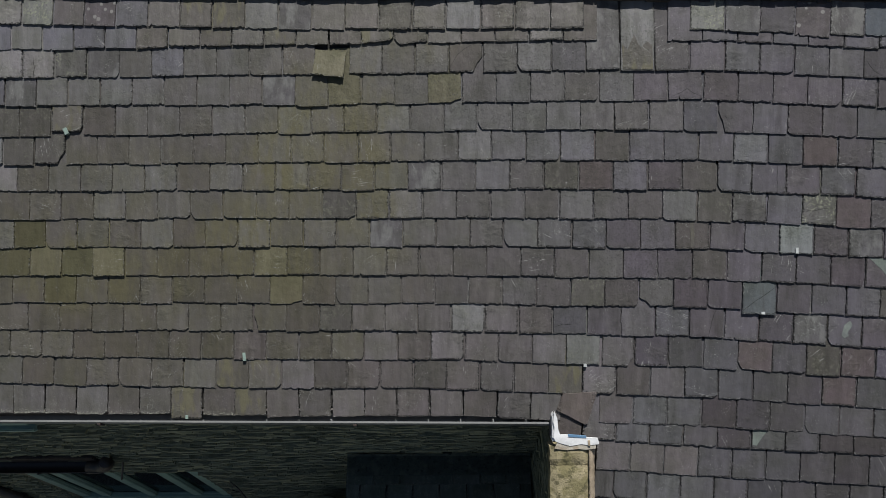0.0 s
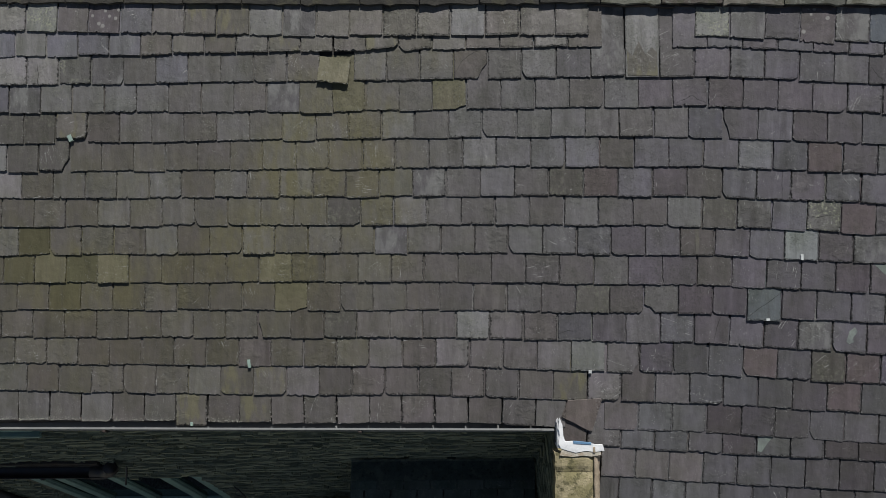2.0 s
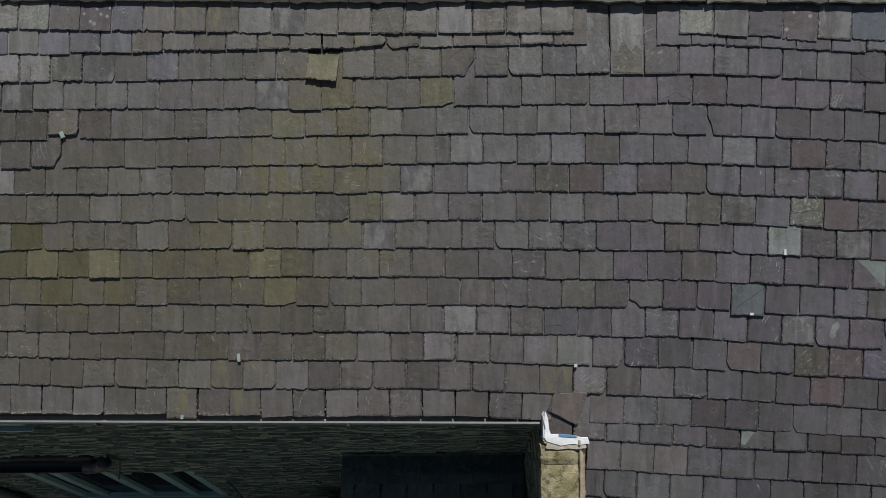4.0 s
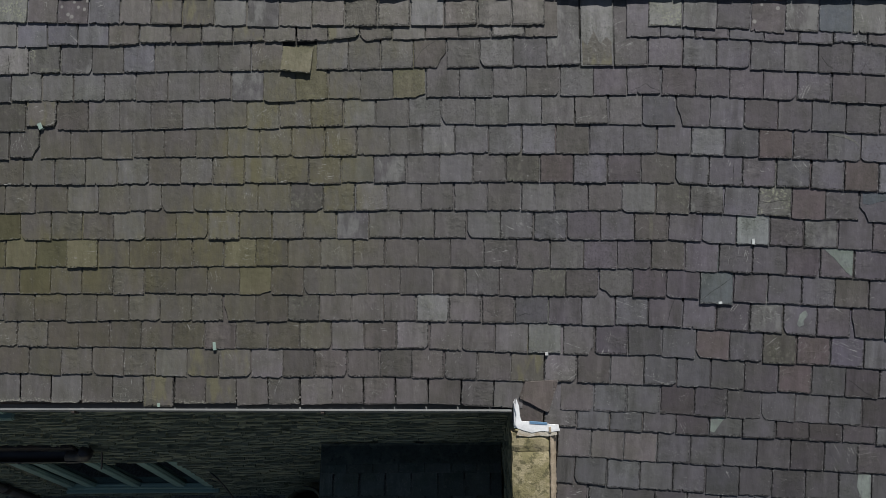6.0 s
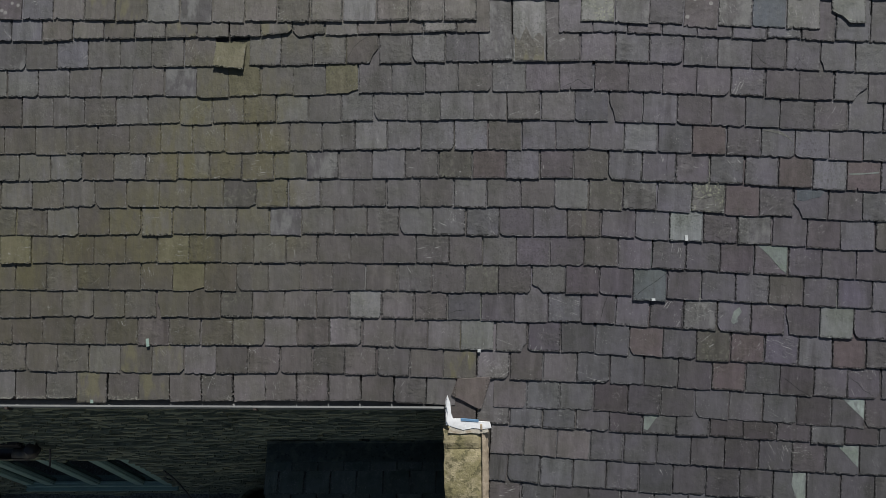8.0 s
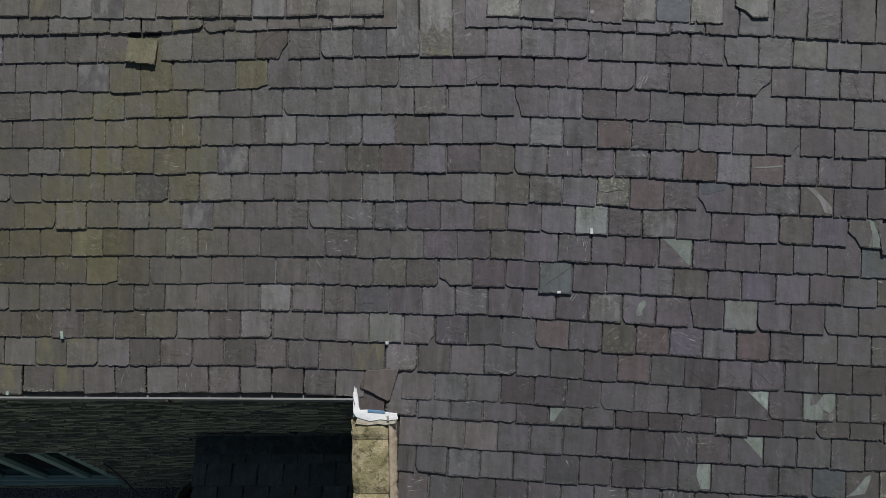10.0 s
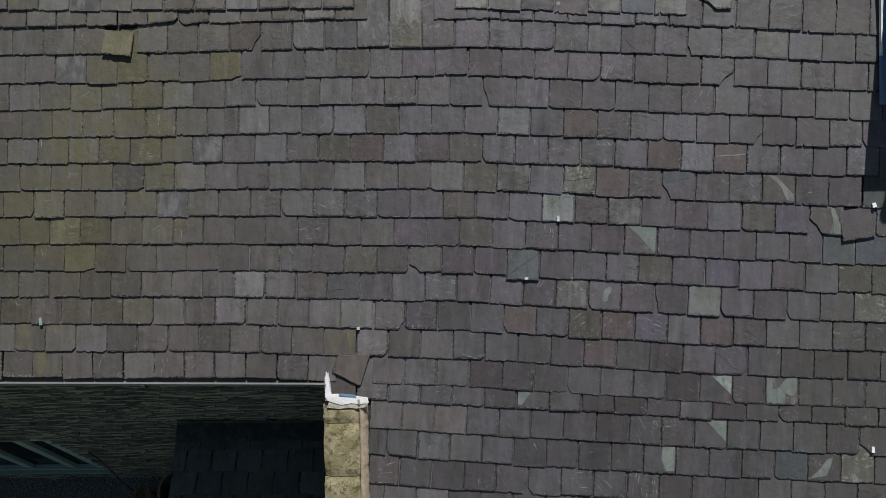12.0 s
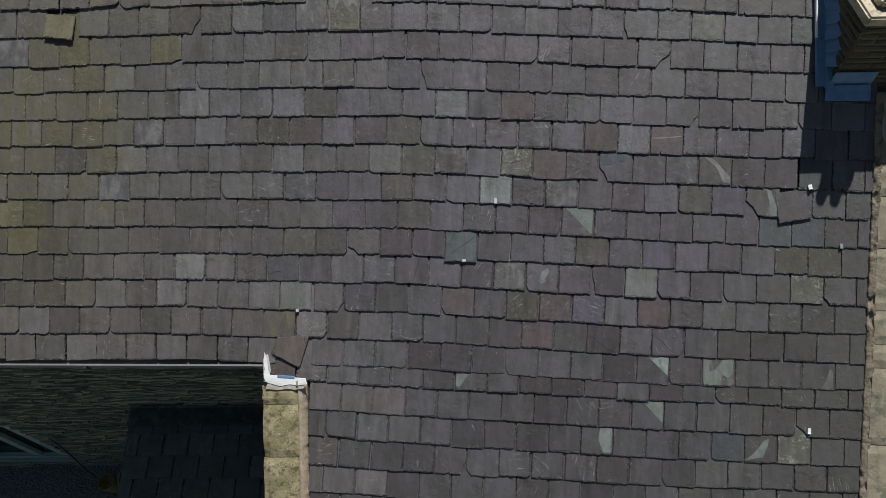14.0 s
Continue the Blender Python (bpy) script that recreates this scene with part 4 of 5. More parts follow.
mark(5, 2.45, tint=slate_pale, patch=((-0.4, 0.86), (0.0, 0.8), (0.3, 0.66), (0.46, 0.5), (0.46, 0.56), (0.3, 0.72), (0.05, 0.87), (-0.4, 0.9)))
# the worn, thick slates at the far end of the upper courses
for n in range(6):
    for x in (-4.35, -4.1, -3.85):
        if n < 4:
            mark(n, x + 0.02 * n, material=slate_worn if (n + int(x * 20)) % 5 else slate_pale, thick=1.25)
for n, x in ((4, -4.25), (4, -4.02), (5, -4.25), (5, -4.0), (5, -3.8)):
    mark(n, x, material=slate_dark)
for n, x in ((9, -4.1), (9, -3.85), (9, -3.62), (8, -4.0), (10, -3.9)):
    mark(n, x, material=slate_mossy)
# corners lost over the years
for n, x, side in LOST:
    mark(n, x, shape=side)


# larger breaks and cracks
mark(7, 2.767, shape=(-1, 0.07, 0.115))
mark(3, 3.07, shape=(1, 0.105, 0.12))
mark(8, 3.891, shape=(-1, 0.1, 0.115))
mark(10, 0.782, shape=(-1, 0.085, 0.065))
mark(11, 2.698, shape=(-1, 0.035, 0.16))
mark(4, 1.383, shape=(-1, 0.05, 0.16))
mark(5, 3.289, shape=(1, 0.06, 0.09))
mark(12, 0.5, shape=(1, 0.05, 0.08))
mark(10, 1.547, crack=((-0.47, 0.12), (-0.2, 0.38), (0.1, 0.62), (0.47, 0.95)))
mark(11, 1.16, crack=((0.28, 0.98), (0.2, 0.75), (0.12, 0.4), (0.06, 0.01)))
mark(11, 0.136, crack=((-0.47, 0.22), (-0.2, 0.34), (0.06, 0.31)))
mark(2, 2.462, crack=((-0.44, 0.6), (-0.35, 0.45), (-0.2, 0.23), (0.14, 0.02)))
mark(2, 2.719, crack=((-0.3, 0.05), (-0.17, 0.2), (-0.12, 0.38), (-0.02, 0.2), (0.1, 0.12)))
mark(3, 1.015, crack=((-0.41, 0.1), (-0.1, 0.24), (0.05, 0.36), (0.2, 0.22), (0.45, 0.09)))
mark(3, 3.835, crack=((-0.08, 0.55), (0.02, 0.3), (0.15, 0.03)))
mark(5, 4.3, crack=((-0.4, 0.85), (-0.25, 0.6), (-0.1, 0.45)))
mark(13, 2.75, crack=((-0.45, 0.6), (-0.2, 0.45), (0.1, 0.2), (0.4, 0.05)))
mark(14, 0.45, material=slate_mauve)

# tones of single slates, course by course
TONES = (
    (slate_worn, ((0, -4.146), (2, -4.148), (2, -3.899), (6, -4.218))),
    (slate_pale, ((0, 2.718), (1, -3.985), (3, -3.801), (0, -2.175), (5, -4.32))),
    (slate_blue, ((0, -3.172), (1, -4.231), (1, -3.745), (1, -3.504), (1, -3.262), (2, -2.904), (3, -4.29))),
    (slate_smeared, ((2, -3.403), (3, -4.047), (0, -1.922), (8, -1.25), (6, -0.945), (7, 1.481))),
    (slate_spotted, ((0, -3.417),)), (slate_mauve, ((0, -3.66), (12, -2.313))), (slate_lichen, ((2, -3.651), (7, 1.996))), (slate_white, ((0, -3.9),)),
    (slate_dark, ((7, -1.605), (6, 0.083), (11, -1.648), (10, 0.269), (12, 2.029), (10, 4.371))),
    (slate_brown, ((10, 2.579), (10, -0.498), (7, 3.535), (6, 1.113), (5, 0.465), (11, -3.659), (12, -2.815), (2, -0.621), (8, 3.378), (8, 1.058), (9, 1.058))),
    (slate_red, ((6, 2.654), (6, 0.34), (5, 2.01), (7, 2.254), (12, 1.516))),
    (slate_olive, ((9, -3.39), (9, -3.884), (10, -2.023), (3, -1.548), (3, -0.783), (9, -2.14))),
    (slate_mossy, ((9, -3.638),)), (slate_purple, ((7, 1.739),)), (slate_patina, ((12, 0.234),)),
    (slate_steel, ((9, 3.992), (9, 4.245), (17, 3.618), (0, 2.464))),
    (slate_violet, ((10, 3.092), (12, 2.541), (8, 3.635))), 
)
for kind, places in TONES:
    for n, x in places:
        mark(n, x, material=kind)
mark(2, 0.68, tint=slate_yellow, stain="yellow-green lichen stain", patch=((-0.45, 0.03), (0.0, 0.02), (0.45, 0.03), (0.44, 0.8), (0.3, 1.0), (0.1, 0.75), (-0.1, 1.2), (-0.3, 0.7), (-0.45, 0.9)))
mark(5, -3.832, shape=(1, 0.06, 0.1))
mark(7, -1.605, shape=(1, 0.05, 0.03))
mark(7, 1.996, crack=((-0.47, 0.5), (-0.2, 0.44), (0.1, 0.54), (0.47, 0.6)))
mark(8, 1.058, tint=slate_yellow, stain="narrow yellow stain", patch=((-0.08, 0.98), (0.05, 0.97), (0.07, 0.5), (0.03, 0.04), (-0.05, 0.04), (-0.06, 0.5)))
mark(6, 1.628, crack=((0.25, 0.98), (0.235, 0.5), (0.26, 0.02)))
mark(10, -2.023, shape=(1, 0.085, 0.03))
mark(11, -2.154, shape=(-1, 0.035, 0.12))
mark(12, 0.234, lift=0.004)
mark(12, 0.49, gap=0.014, dx=0.005)
mark(3, -1.548, turn=2.5, dz=-0.006)
mark(2, -0.621, shape=(1, 0.07, 0.12), crack=((-0.47, 0.2), (-0.25, 0.6), (0.0, 0.84), (0.3, 0.96)))
mark(3, -0.783, shape=(1, 0.08, 0.03))
mark(2, -3.899, crack=((-0.17, 0.02), (-0.14, 0.35), (-0.16, 0.65)))
mark(8, 3.891, patch=((0.08, 0.95), (0.22, 0.9), (0.45, 0.4), (0.46, 0.03), (0.25, 0.03), (0.2, 0.5)))
mark(13, 3.161, crack=((-0.47, 0.75), (-0.2, 0.55), (0.0, 0.3), (0.3, 0.1)))
mark(11, 4.484, shape=(-1, 0.05, 0.06))
mark(14, 4.315, tint=slate_green, patch=((0.1, 0.02), (0.46, 0.02), (0.46, 0.6), (0.36, 0.72), (0.25, 0.35)))
mark(16, 4.27, shape=(-1, 0.09, 0.09))
mark(2, -1.67, lift=0.02)
mark(0, 2.972, material=slate_patina, shape=(-1, 0.13, 0.1), turn=2, dz=0.05, dx=0.09, lift=0.005)
mark(2, 2.975, shape=(-1, 0.03, 0.08))
mark(7, 2.767, tint=slate_steel, stain="blue-grey unweathered patch", patch=((-0.44, 0.96), (0.4, 0.96), (0.3, 0.75), (0.0, 0.66), (-0.2, 0.56), (-0.44, 0.6)))
mark(18, 1.442, shape=(1, 0.04, 0.12))

# ---- rubble stones of the walls ----
rng = random.Random(11)


def stone_box(bm, lo, hi, rough):
    """A rough stone: a box with a broken front rim, six-sided in plan."""
    x0, y0, z0 = lo
    x1, y1, z1 = hi
    b = min(0.012, (z1 - z0) * 0.25)
    j = lambda k=1.0: rng.uniform(-rough, rough) * k
    back = [bm.verts.new(p) for p in ((x0, y1, z0), (x1, y1, z0), (x1, y1, z1), (x0, y1, z1))]
    mid = [bm.verts.new((x + j(1.6), y0 + b, z + j(0.7))) for x, z in ((x0, z0), (x1, z0), (x1, z1), (x0, z1))]
    top = [bm.verts.new((x + j(1.6), y0 + j(1.2), z + j(0.7))) for x, z in ((x0 + b, z0 + b), (x1 - b, z0 + b), (x1 - b, z1 - b), (x0 + b, z1 - b))]
    for a, c in ((back, mid), (mid, top)):
        for i in range(4):
            bm.faces.new((a[i], a[(i + 1) % 4], c[(i + 1) % 4], c[i]))
    bm.faces.new(top)


def stone_courses(x0, x1, z0, z1, holes):
    """Flat stones in uneven courses: (x0, x1, z0, z1) of each."""
    out = []
    z = z0
    while z < z1 - 0.02:
        h = min(rng.uniform(0.009, 0.032), z1 - z)
        x = x0 + rng.uniform(-0.2, 0)
        while x < x1:
            w = rng.uniform(0.04, 0.17) if rng.random() < 0.7 else rng.uniform(0.16, 0.34)
            a, b = max(x, x0), min(x + w, x1)
            x += w
            if b - a < 0.03 or any(a < hx1 + 0.02 and b > hx0 - 0.02 and z < hz1 + 0.01 and z + h > hz0 - 0.01 for hx0, hx1, hz0, hz1 in holes):
                continue
            wander = 0.02 * noise.noise(Vector((a * 2.2, z * 5.0, 3.0))) + 0.008 * noise.noise(Vector((a * 7.0, z * 9.0, 8.0)))
            out.append((a + rng.uniform(0.0, 0.004), b - rng.uniform(0.0, 0.004), max(0.0, z + wander + 0.001 + rng.uniform(0, 0.002)), z + wander + h * rng.uniform(0.72, 1.0) - 0.001))
        z += h
    return out


near, far = 0, bmesh.new()
for a, b, z0, z1 in stone_courses(LEFT_END, 0.0, 0.0, 3.5, HOLES):
    proud = rng.uniform(-0.022, 0.022) + (rng.uniform(0.0, 0.022) if rng.random() < 0.2 else 0.0)
    if near < 280 and z0 > 3.0 and -2.9 < a < -0.2:
        bm = bmesh.new()
        stone_box(bm, (a, WALL_Y - proud, z0), (b, WALL_Y + 0.03, z1), 0.006)
        part("stone", bm, rubble, wall_front)
        near += 1
    else:
        stone_box(far, (a, WALL_Y - proud, z0), (b, WALL_Y + 0.03, z1), 0.006)
tagged(part("stones", far, rubble, wall_front), kind="stuff")
turned = bmesh.new()
for a, b, z0, z1 in stone_courses(-1.9, 0.05, 0.0, 3.5, []):
    top = EAVE + a * math.tan(radians(PITCH)) - 0.06
    if z1 < top:
        stone_box(turned, (-b, -rng.uniform(-0.03, 0.02), z0), (-a, 0.04, z1), 0.008)
turned.transform(Matrix(((0, 1, 0, 0), (-1, 0, 0, 0), (0, 0, 1, 0), (0, 0, 0, 1))))
tagged(part("stones", turned, rubble, wall_side), kind="stuff")
bm = bmesh.new()
for y0, y1 in ((-1.9, -1.2), (-1.2, -0.6), (-0.6, 0.07)):
    a, c = EAVE + y0 * math.tan(radians(PITCH)) - 0.04, EAVE + y1 * math.tan(radians(PITCH)) - 0.04
    vs = [bm.verts.new(p) for p in ((0.02, y0, 2.2), (0.02, y1, 2.2), (0.02, y1, c), (0.02, y0, a), (0.3, y0, 2.2), (0.3, y1, 2.2), (0.3, y1, c), (0.3, y0, a))]
    for f in ((0, 1, 2, 3), (4, 7, 6, 5), (3, 2, 6, 7), (0, 3, 7, 4), (1, 5, 6, 2)):
        bm.faces.new([vs[i] for i in f])
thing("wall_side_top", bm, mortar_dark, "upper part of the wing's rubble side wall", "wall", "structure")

# ---- ridge ----
ridge = holder("ridge", "line of weathered grey ridge tiles bedded in mortar", "ridge tiles", kind="structure")
rng = random.Random(21)
x = LEFT_END - 0.25
while x < 4.3:
    w = 0.45
    xc = x + w / 2
    zc, yc = ridge_edge(xc), sag(xc)
    bm = bmesh.new()
    lift = rng.uniform(-0.004, 0.006) + (0.004 if xc > 0.3 else 0.0)
    prof = [(-0.03, 0.0), (-0.037, 0.004), (-0.05, 0.13), (-0.045, 0.16), (0.05, 0.27), (0.07, 0.26), (-0.025, 0.15), (-0.018, 0.0)]
    rings = []
    for k in range(9):
        xe = x + 0.004 + (w - 0.008) * k / 8
        rag = rng.uniform(-0.002, 0.006) + (rng.uniform(0.0, 0.016) if rng.random() < 0.3 else 0.0)
        rings.append([bm.verts.new(ROOF @ Vector((xe, yc + py - lift, ridge_edge(xe) + pz - (rag if i in (0, 1, 7) else 0.0)))) for i, (py, pz) in enumerate(prof)])
    n = len(prof)
    for a, c in zip(rings, rings[1:]):
        for i in range(n):
            bm.faces.new((a[i], a[(i + 1) % n], c[(i + 1) % n], c[i]))
    bm.faces.new(rings[0])
    bm.faces.new(list(reversed(rings[-1])))
    part("ridge_tile", bm, ridge_dark if xc < 0.45 else ridge_slate, ridge)
    x += w
bm = bmesh.new()
x = LEFT_END - 0.2
prev = None
while x < 4.3:
    w = rng.uniform(0.03, 0.12)
    dip = rng.uniform(0.0, 0.016) + (rng.uniform(0.01, 0.03) if rng.random() < 0.25 else 0) + (0.03 if x > 0.3 else 0.0)
    for xe in (x, x + w - 0.006):
        d = dip + rng.uniform(-0.003, 0.003)
        ring = [bm.verts.new(ROOF @ Vector((xe, sag(xe) + y, ridge_edge(xe) + z))) for y, z in ((-0.012, 0.04), (-0.014, 0.012 - d * 0.6), (0.0, 0.005 - d * 0.6), (0.01, 0.06))]
        if prev:
            for i in range(3):
                bm.faces.new((prev[i], prev[i + 1], ring[i + 1], ring[i]))
        prev = ring
    x += w
part("bedding_mortar", bm, iron_black, ridge, "dark crumbling bedding mortar")

# ---- gutter along the eaves ----
GX0, GX1 = -6.5, -0.035
gutter = holder("eaves_gutter", "pale grey moulded gutter along the eaves", "gutter", (0, 0, 0))


def gutter_run(x0, x1, profile, material, name, label=""):
    bm = bmesh.new()
    rings = []
    for x in (x0, x1):
        s = -0.0125 * x
        rings.append([bm.verts.new((x, y + s * 0.8, EAVE + z + s * 0.57)) for y, z in profile])
    n = len(profile)
    for i in range(n):
        bm.faces.new((rings[0][i], rings[0][(i + 1) % n], rings[1][(i + 1) % n], rings[1][i]))
    bm.faces.new(rings[0])
    bm.faces.new(list(reversed(rings[1])))
    return part(name, bm, material, gutter, label)


TROUGH = ((-0.05, -0.027), (-0.064, -0.029), (-0.066, -0.036), (-0.062, -0.04), (-0.058, -0.09), (-0.03, -0.115), (0.03, -0.115), (0.044, -0.09), (0.046, -0.04),
          (0.04, -0.04), (0.038, -0.088), (0.026, -0.109), (-0.026, -0.109), (-0.05, -0.086), (-0.054, -0.036), (-0.05, -0.034))
gutter_run(GX0, GX1, TROUGH, gutter_grey, "trough")
gutter_run(GX1 - 0.085, GX1 + 0.012, [(y * 1.04, z * 1.02 + 0.004) for y, z in TROUGH], gutter_grey, "stop_end", "paler stop end of the gutter")
for x in (-5.4, -3.47, -1.5):
    gutter_run(x - 0.012, x + 0.012, ((-0.067, -0.038), (-0.078, -0.042), (-0.078, -0.07), (-0.066, -0.105), (-0.03, -0.125), (-0.03, -0.118), (-0.06, -0.092), (-0.064, -0.05)), iron_black, "bracket", "dark gutter bracket")
thing("fascia_board", box((GX0, 0.052, EAVE - 0.16), (0.0, 0.068, EAVE - 0.012)), iron_black, "dark painted fascia board behind the gutter", "fascia", "structure")

# ---- coping of the wing ----
coping = holder("skew_coping", "ochre lichen-stained stone coping along the edge of the wing's roof", "coping stone")
rng = random.Random(31)


def coping_run(parent, x0, x1, cuts, y0, y1, material, lean=0.0):
    for za, zb in zip(cuts, cuts[1:]):
        nx, nz = 6, max(3, int(abs(zb - za) / 0.06))
        bm = bmesh.new()
        g = []
        for i in range(nx + 1):
            u = i / nx
            col = []
            for k in range(nz + 1):
                v = k / nz
                zz = za + (zb - za) * (0.008 + 0.984 * v) if abs(zb - za) > 0.05 else za + (zb - za) * v
                edge = min(u, 1 - u, 0.12) / 0.12
                end = min(v * abs(zb - za), (1 - v) * abs(zb - za), 0.02) / 0.02
                y = y0 + 0.018 * (1 - edge) ** 2 + 0.01 * (1 - end) ** 2 + rng.uniform(-0.002, 0.002)
                col.append(bm.verts.new((x0 + lean * zz + (x1 - x0) * u + (rng.uniform(-0.006, 0.006) if u in (0, 1) else 0), y, zz)))
            g.append(col)
        for i in range(nx):
            for k in range(nz):
                bm.faces.new((g[i][k], g[i + 1][k], g[i + 1][k + 1], g[i][k + 1]))
        rim = [c[0] for c in g] + g[-1][1:] + [c[-1] for c in reversed(g[:-1])] + list(reversed(g[0][1:-1]))
        low = [bm.verts.new((v.co.x, y1, v.co.z)) for v in rim]
        for i in range(len(rim)):
            j = (i + 1) % len(rim)
            bm.faces.new((rim[i], rim[j], low[j], low[i]))
        bm.faces.new(low)
        bm.transform(ROOF)
        part("coping_stone", bm, material, parent)


def fillet_run(name, parent, xa, xb, z0, z1, material, seed, lift=-0.09, label=""):
    """A band of mortar dressed up against a coping, with a wandering edge. xa, xb: functions of z."""
    r = random.Random(seed)
    bm = bmesh.new()
    prev = None
    z = z0
    while z > z1:
        a, b = xa(z) + r.uniform(-0.001, 0.001), xb(z) + r.uniform(-0.005, 0.003)
        ring = [bm.verts.new(ROOF @ Vector(p)) for p in ((a, 0.0, z), (a, lift, z), ((a + b) / 2, lift * 0.85 + r.uniform(-0.0008, 0.0008), z), (b, -0.03, z), (b, 0.01, z))]
        if prev:
            for i in range(4):
                bm.faces.new((prev[i], prev[i + 1], ring[i + 1], ring[i]))
        else:
            bm.faces.new(ring)
        prev = ring
        z -= r.uniform(0.012, 0.03)
    bm.faces.new(list(reversed(prev)))
    return part(name, bm, material, parent, label, smooth=True)


coping_run(coping, -0.03, 0.262, (-0.215, -0.36, -0.78, -1.25, -1.75, -2.26), -0.085, 0.03, coping_stone)
fillet_run("mortar_fillet", coping, lambda z: 0.258, lambda z: 0.312, -0.215, -2.26, fillet_mortar, 4, label="buff mortar fillet")

# white dressed lead at the head of the coping
FLASH = ROOF @ Matrix.Translation((0, 0, 0.024))
flash = holder("white_flashing", "white-painted lead dressed round the coping's head", "flashing")
outline = [(0.004, 0.035), (0.018, -0.02), (0.022, -0.06), (0.026, -0.11), (0.045, -0.15), (0.1, -0.152), (0.16, -0.162), (0.25, -0.166), (0.325, -0.178), (0.327, -0.225), (0.26, -0.232), (0.2, -0.224), (0.12, -0.232), (0.05, -0.215), (0.01, -0.2), (-0.014, -0.17), (-0.004, -0.13), (0.0, -0.1), (-0.014, -0.05), (-0.008, -0.01)]
part("lead_sheet", plate(outline, -0.097, -0.085, FLASH, 0.003, 0.005), lead_white, flash)
part("mortar_smear", plate([(0.02, -0.2), (0.12, -0.21), (0.24, -0.21), (0.31, -0.21), (0.312, -0.25), (0.24, -0.262), (0.18, -0.256), (0.09, -0.268), (0.0, -0.255)], -0.0925, -0.08, FLASH, 0.003, 0.004), mortar_pale, flash)
part("upstand", plate([(-0.012, 0.0), (0.002, 0.03), (0.012, -0.04), (0.018, -0.12), (0.0, -0.18), (-0.014, -0.18)], -0.084, 0.02, ROOF, 0.003, 0.004), lead_white, flash)
part("lead_edge", plate([(0.1, -0.145), (0.235, -0.158), (0.235, -0.172), (0.1, -0.163)], -0.101, -0.09, FLASH, 0.002), lead, flash, "blue-grey bare lead edge")
part("nail_plate", plate([(0.245, -0.19), (0.262, -0.19), (0.264, -0.232), (0.247, -0.232)], -0.103, -0.096, FLASH, 0.002), fillet_mortar, flash)

# a broken slate lying askew above the flashing
bm = plate([(-0.1, 0.235), (0.15, 0.25), (0.158, 0.24), (0.085, 0.008), (0.07, 0.0), (0.0, 0.036), (-0.06, 0.068), (-0.14, 0.105), (-0.145, 0.12)], -0.0085, 0.0, edge=0.002, jag=0.002)
thing("loose_slate", bm, slate_loose, "loose brown slate slipped askew at the roof's corner", "slate").matrix_world = ROOF @ Matrix.Translation((0.178, -0.0215, -0.075)) @ pose(0, 0, 0, -1.2, 0, 0)

# ---- coping of the gable ----
gable = holder("gable_coping", "buff weathered stone coping slabs along the gable", "coping stone")
coping_run(gable, 4.722, 5.15, (1.98, 1.45, 1.2, 0.8, 0.32, 0.06, -0.12, -0.72, -1.2, -1.75, -2.28), -0.055, 0.03, coping_grey, 0.045)
bm = bmesh.new()
rows = []
z = 2.0
while z > -2.28:
    row = []
    for k in range(8):
        u = k / 7
        spot = Vector((u * 1.6, z * 24.0, 5.0))
        hole = max(0.0, noise.noise(Vector((u * 1.2, z * 11.0, 9.0))) - 0.12) * 0.07
        y = -0.036 - 0.005 * noise.noise(spot) - 0.003 * noise.noise(spot * 2.7) + hole * (1.2 - u) + 0.012 * (1 - u) ** 2
        x = verge(z) - 0.008 + 0.058 * u + (1 - u) * 0.009 * noise.noise(Vector((z * 16.0, 1.0, 2.0))) + 0.003 * noise.noise(spot * 3.1)
        row.append(bm.verts.new(ROOF @ Vector((x, min(y, -0.006), z))))
    rows.append([bm.verts.new(ROOF @ Vector((verge(z), 0.015, z)))] + row)
    z -= 0.009
for a, c in zip(rows, rows[1:]):
    for k in range(8):
        bm.faces.new((a[k], a[k + 1], c[k + 1], c[k]))
part("mortar_fillet", bm, fillet_brown, gable, "crumbling buff mortar fillet", smooth=True)

# ---- chimney ----
CX0, CX1, CY0, CY1, CTOP = 4.42, 5.12, 1.70, 2.75, 5.34
chimney = holder("chimney", "stone chimney stack with a pale slab cap", "chimney", (4.77, 2.2, 4.8))


def cpart(name, bm, material, label=""):
    ob = part(name, bm, material, chimney, label)
    ob.matrix_parent_inverse = Matrix.Translation((-4.77, -2.2, -4.8))
    return ob


cpart("core", box((CX0 + 0.005, CY0 + 0.005, 4.4), (CX1 - 0.02, CY1 - 0.02, CTOP - 0.005)), mortar_dark)
rng = random.Random(41)
z = 4.62
while z < CTOP - 0.03:
    h = min(rng.uniform(0.035, 0.065), CTOP - z)
    for face in range(2):
        x = 0.0
        span = CX1 - CX0 if face == 0 else CY1 - CY0
        while x < span - 0.02:
            w = min(rng.uniform(0.12, 0.3), span - x)
            out = rng.uniform(0, 0.005)
            bm = bmesh.new()
            if face == 0:
                stone_box(bm, (CX0 + x + 0.003, CY0 - out, z + 0.003), (CX0 + x + w - 0.003, CY0 + 0.03, z + h - 0.003), 0.006)
            else:
                stone_box(bm, (-(CY0 + x + w) + 0.003, -out, z + 0.003), (-(CY0 + x) - 0.003, 0.03, z + h - 0.003), 0.006)
                bm.transform(Matrix.Translation((CX0, 0, 0)) @ Matrix(((0, 1, 0, 0), (-1, 0, 0, 0), (0, 0, 1, 0), (0, 0, 0, 1))))
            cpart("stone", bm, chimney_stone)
            x += w
    z += h
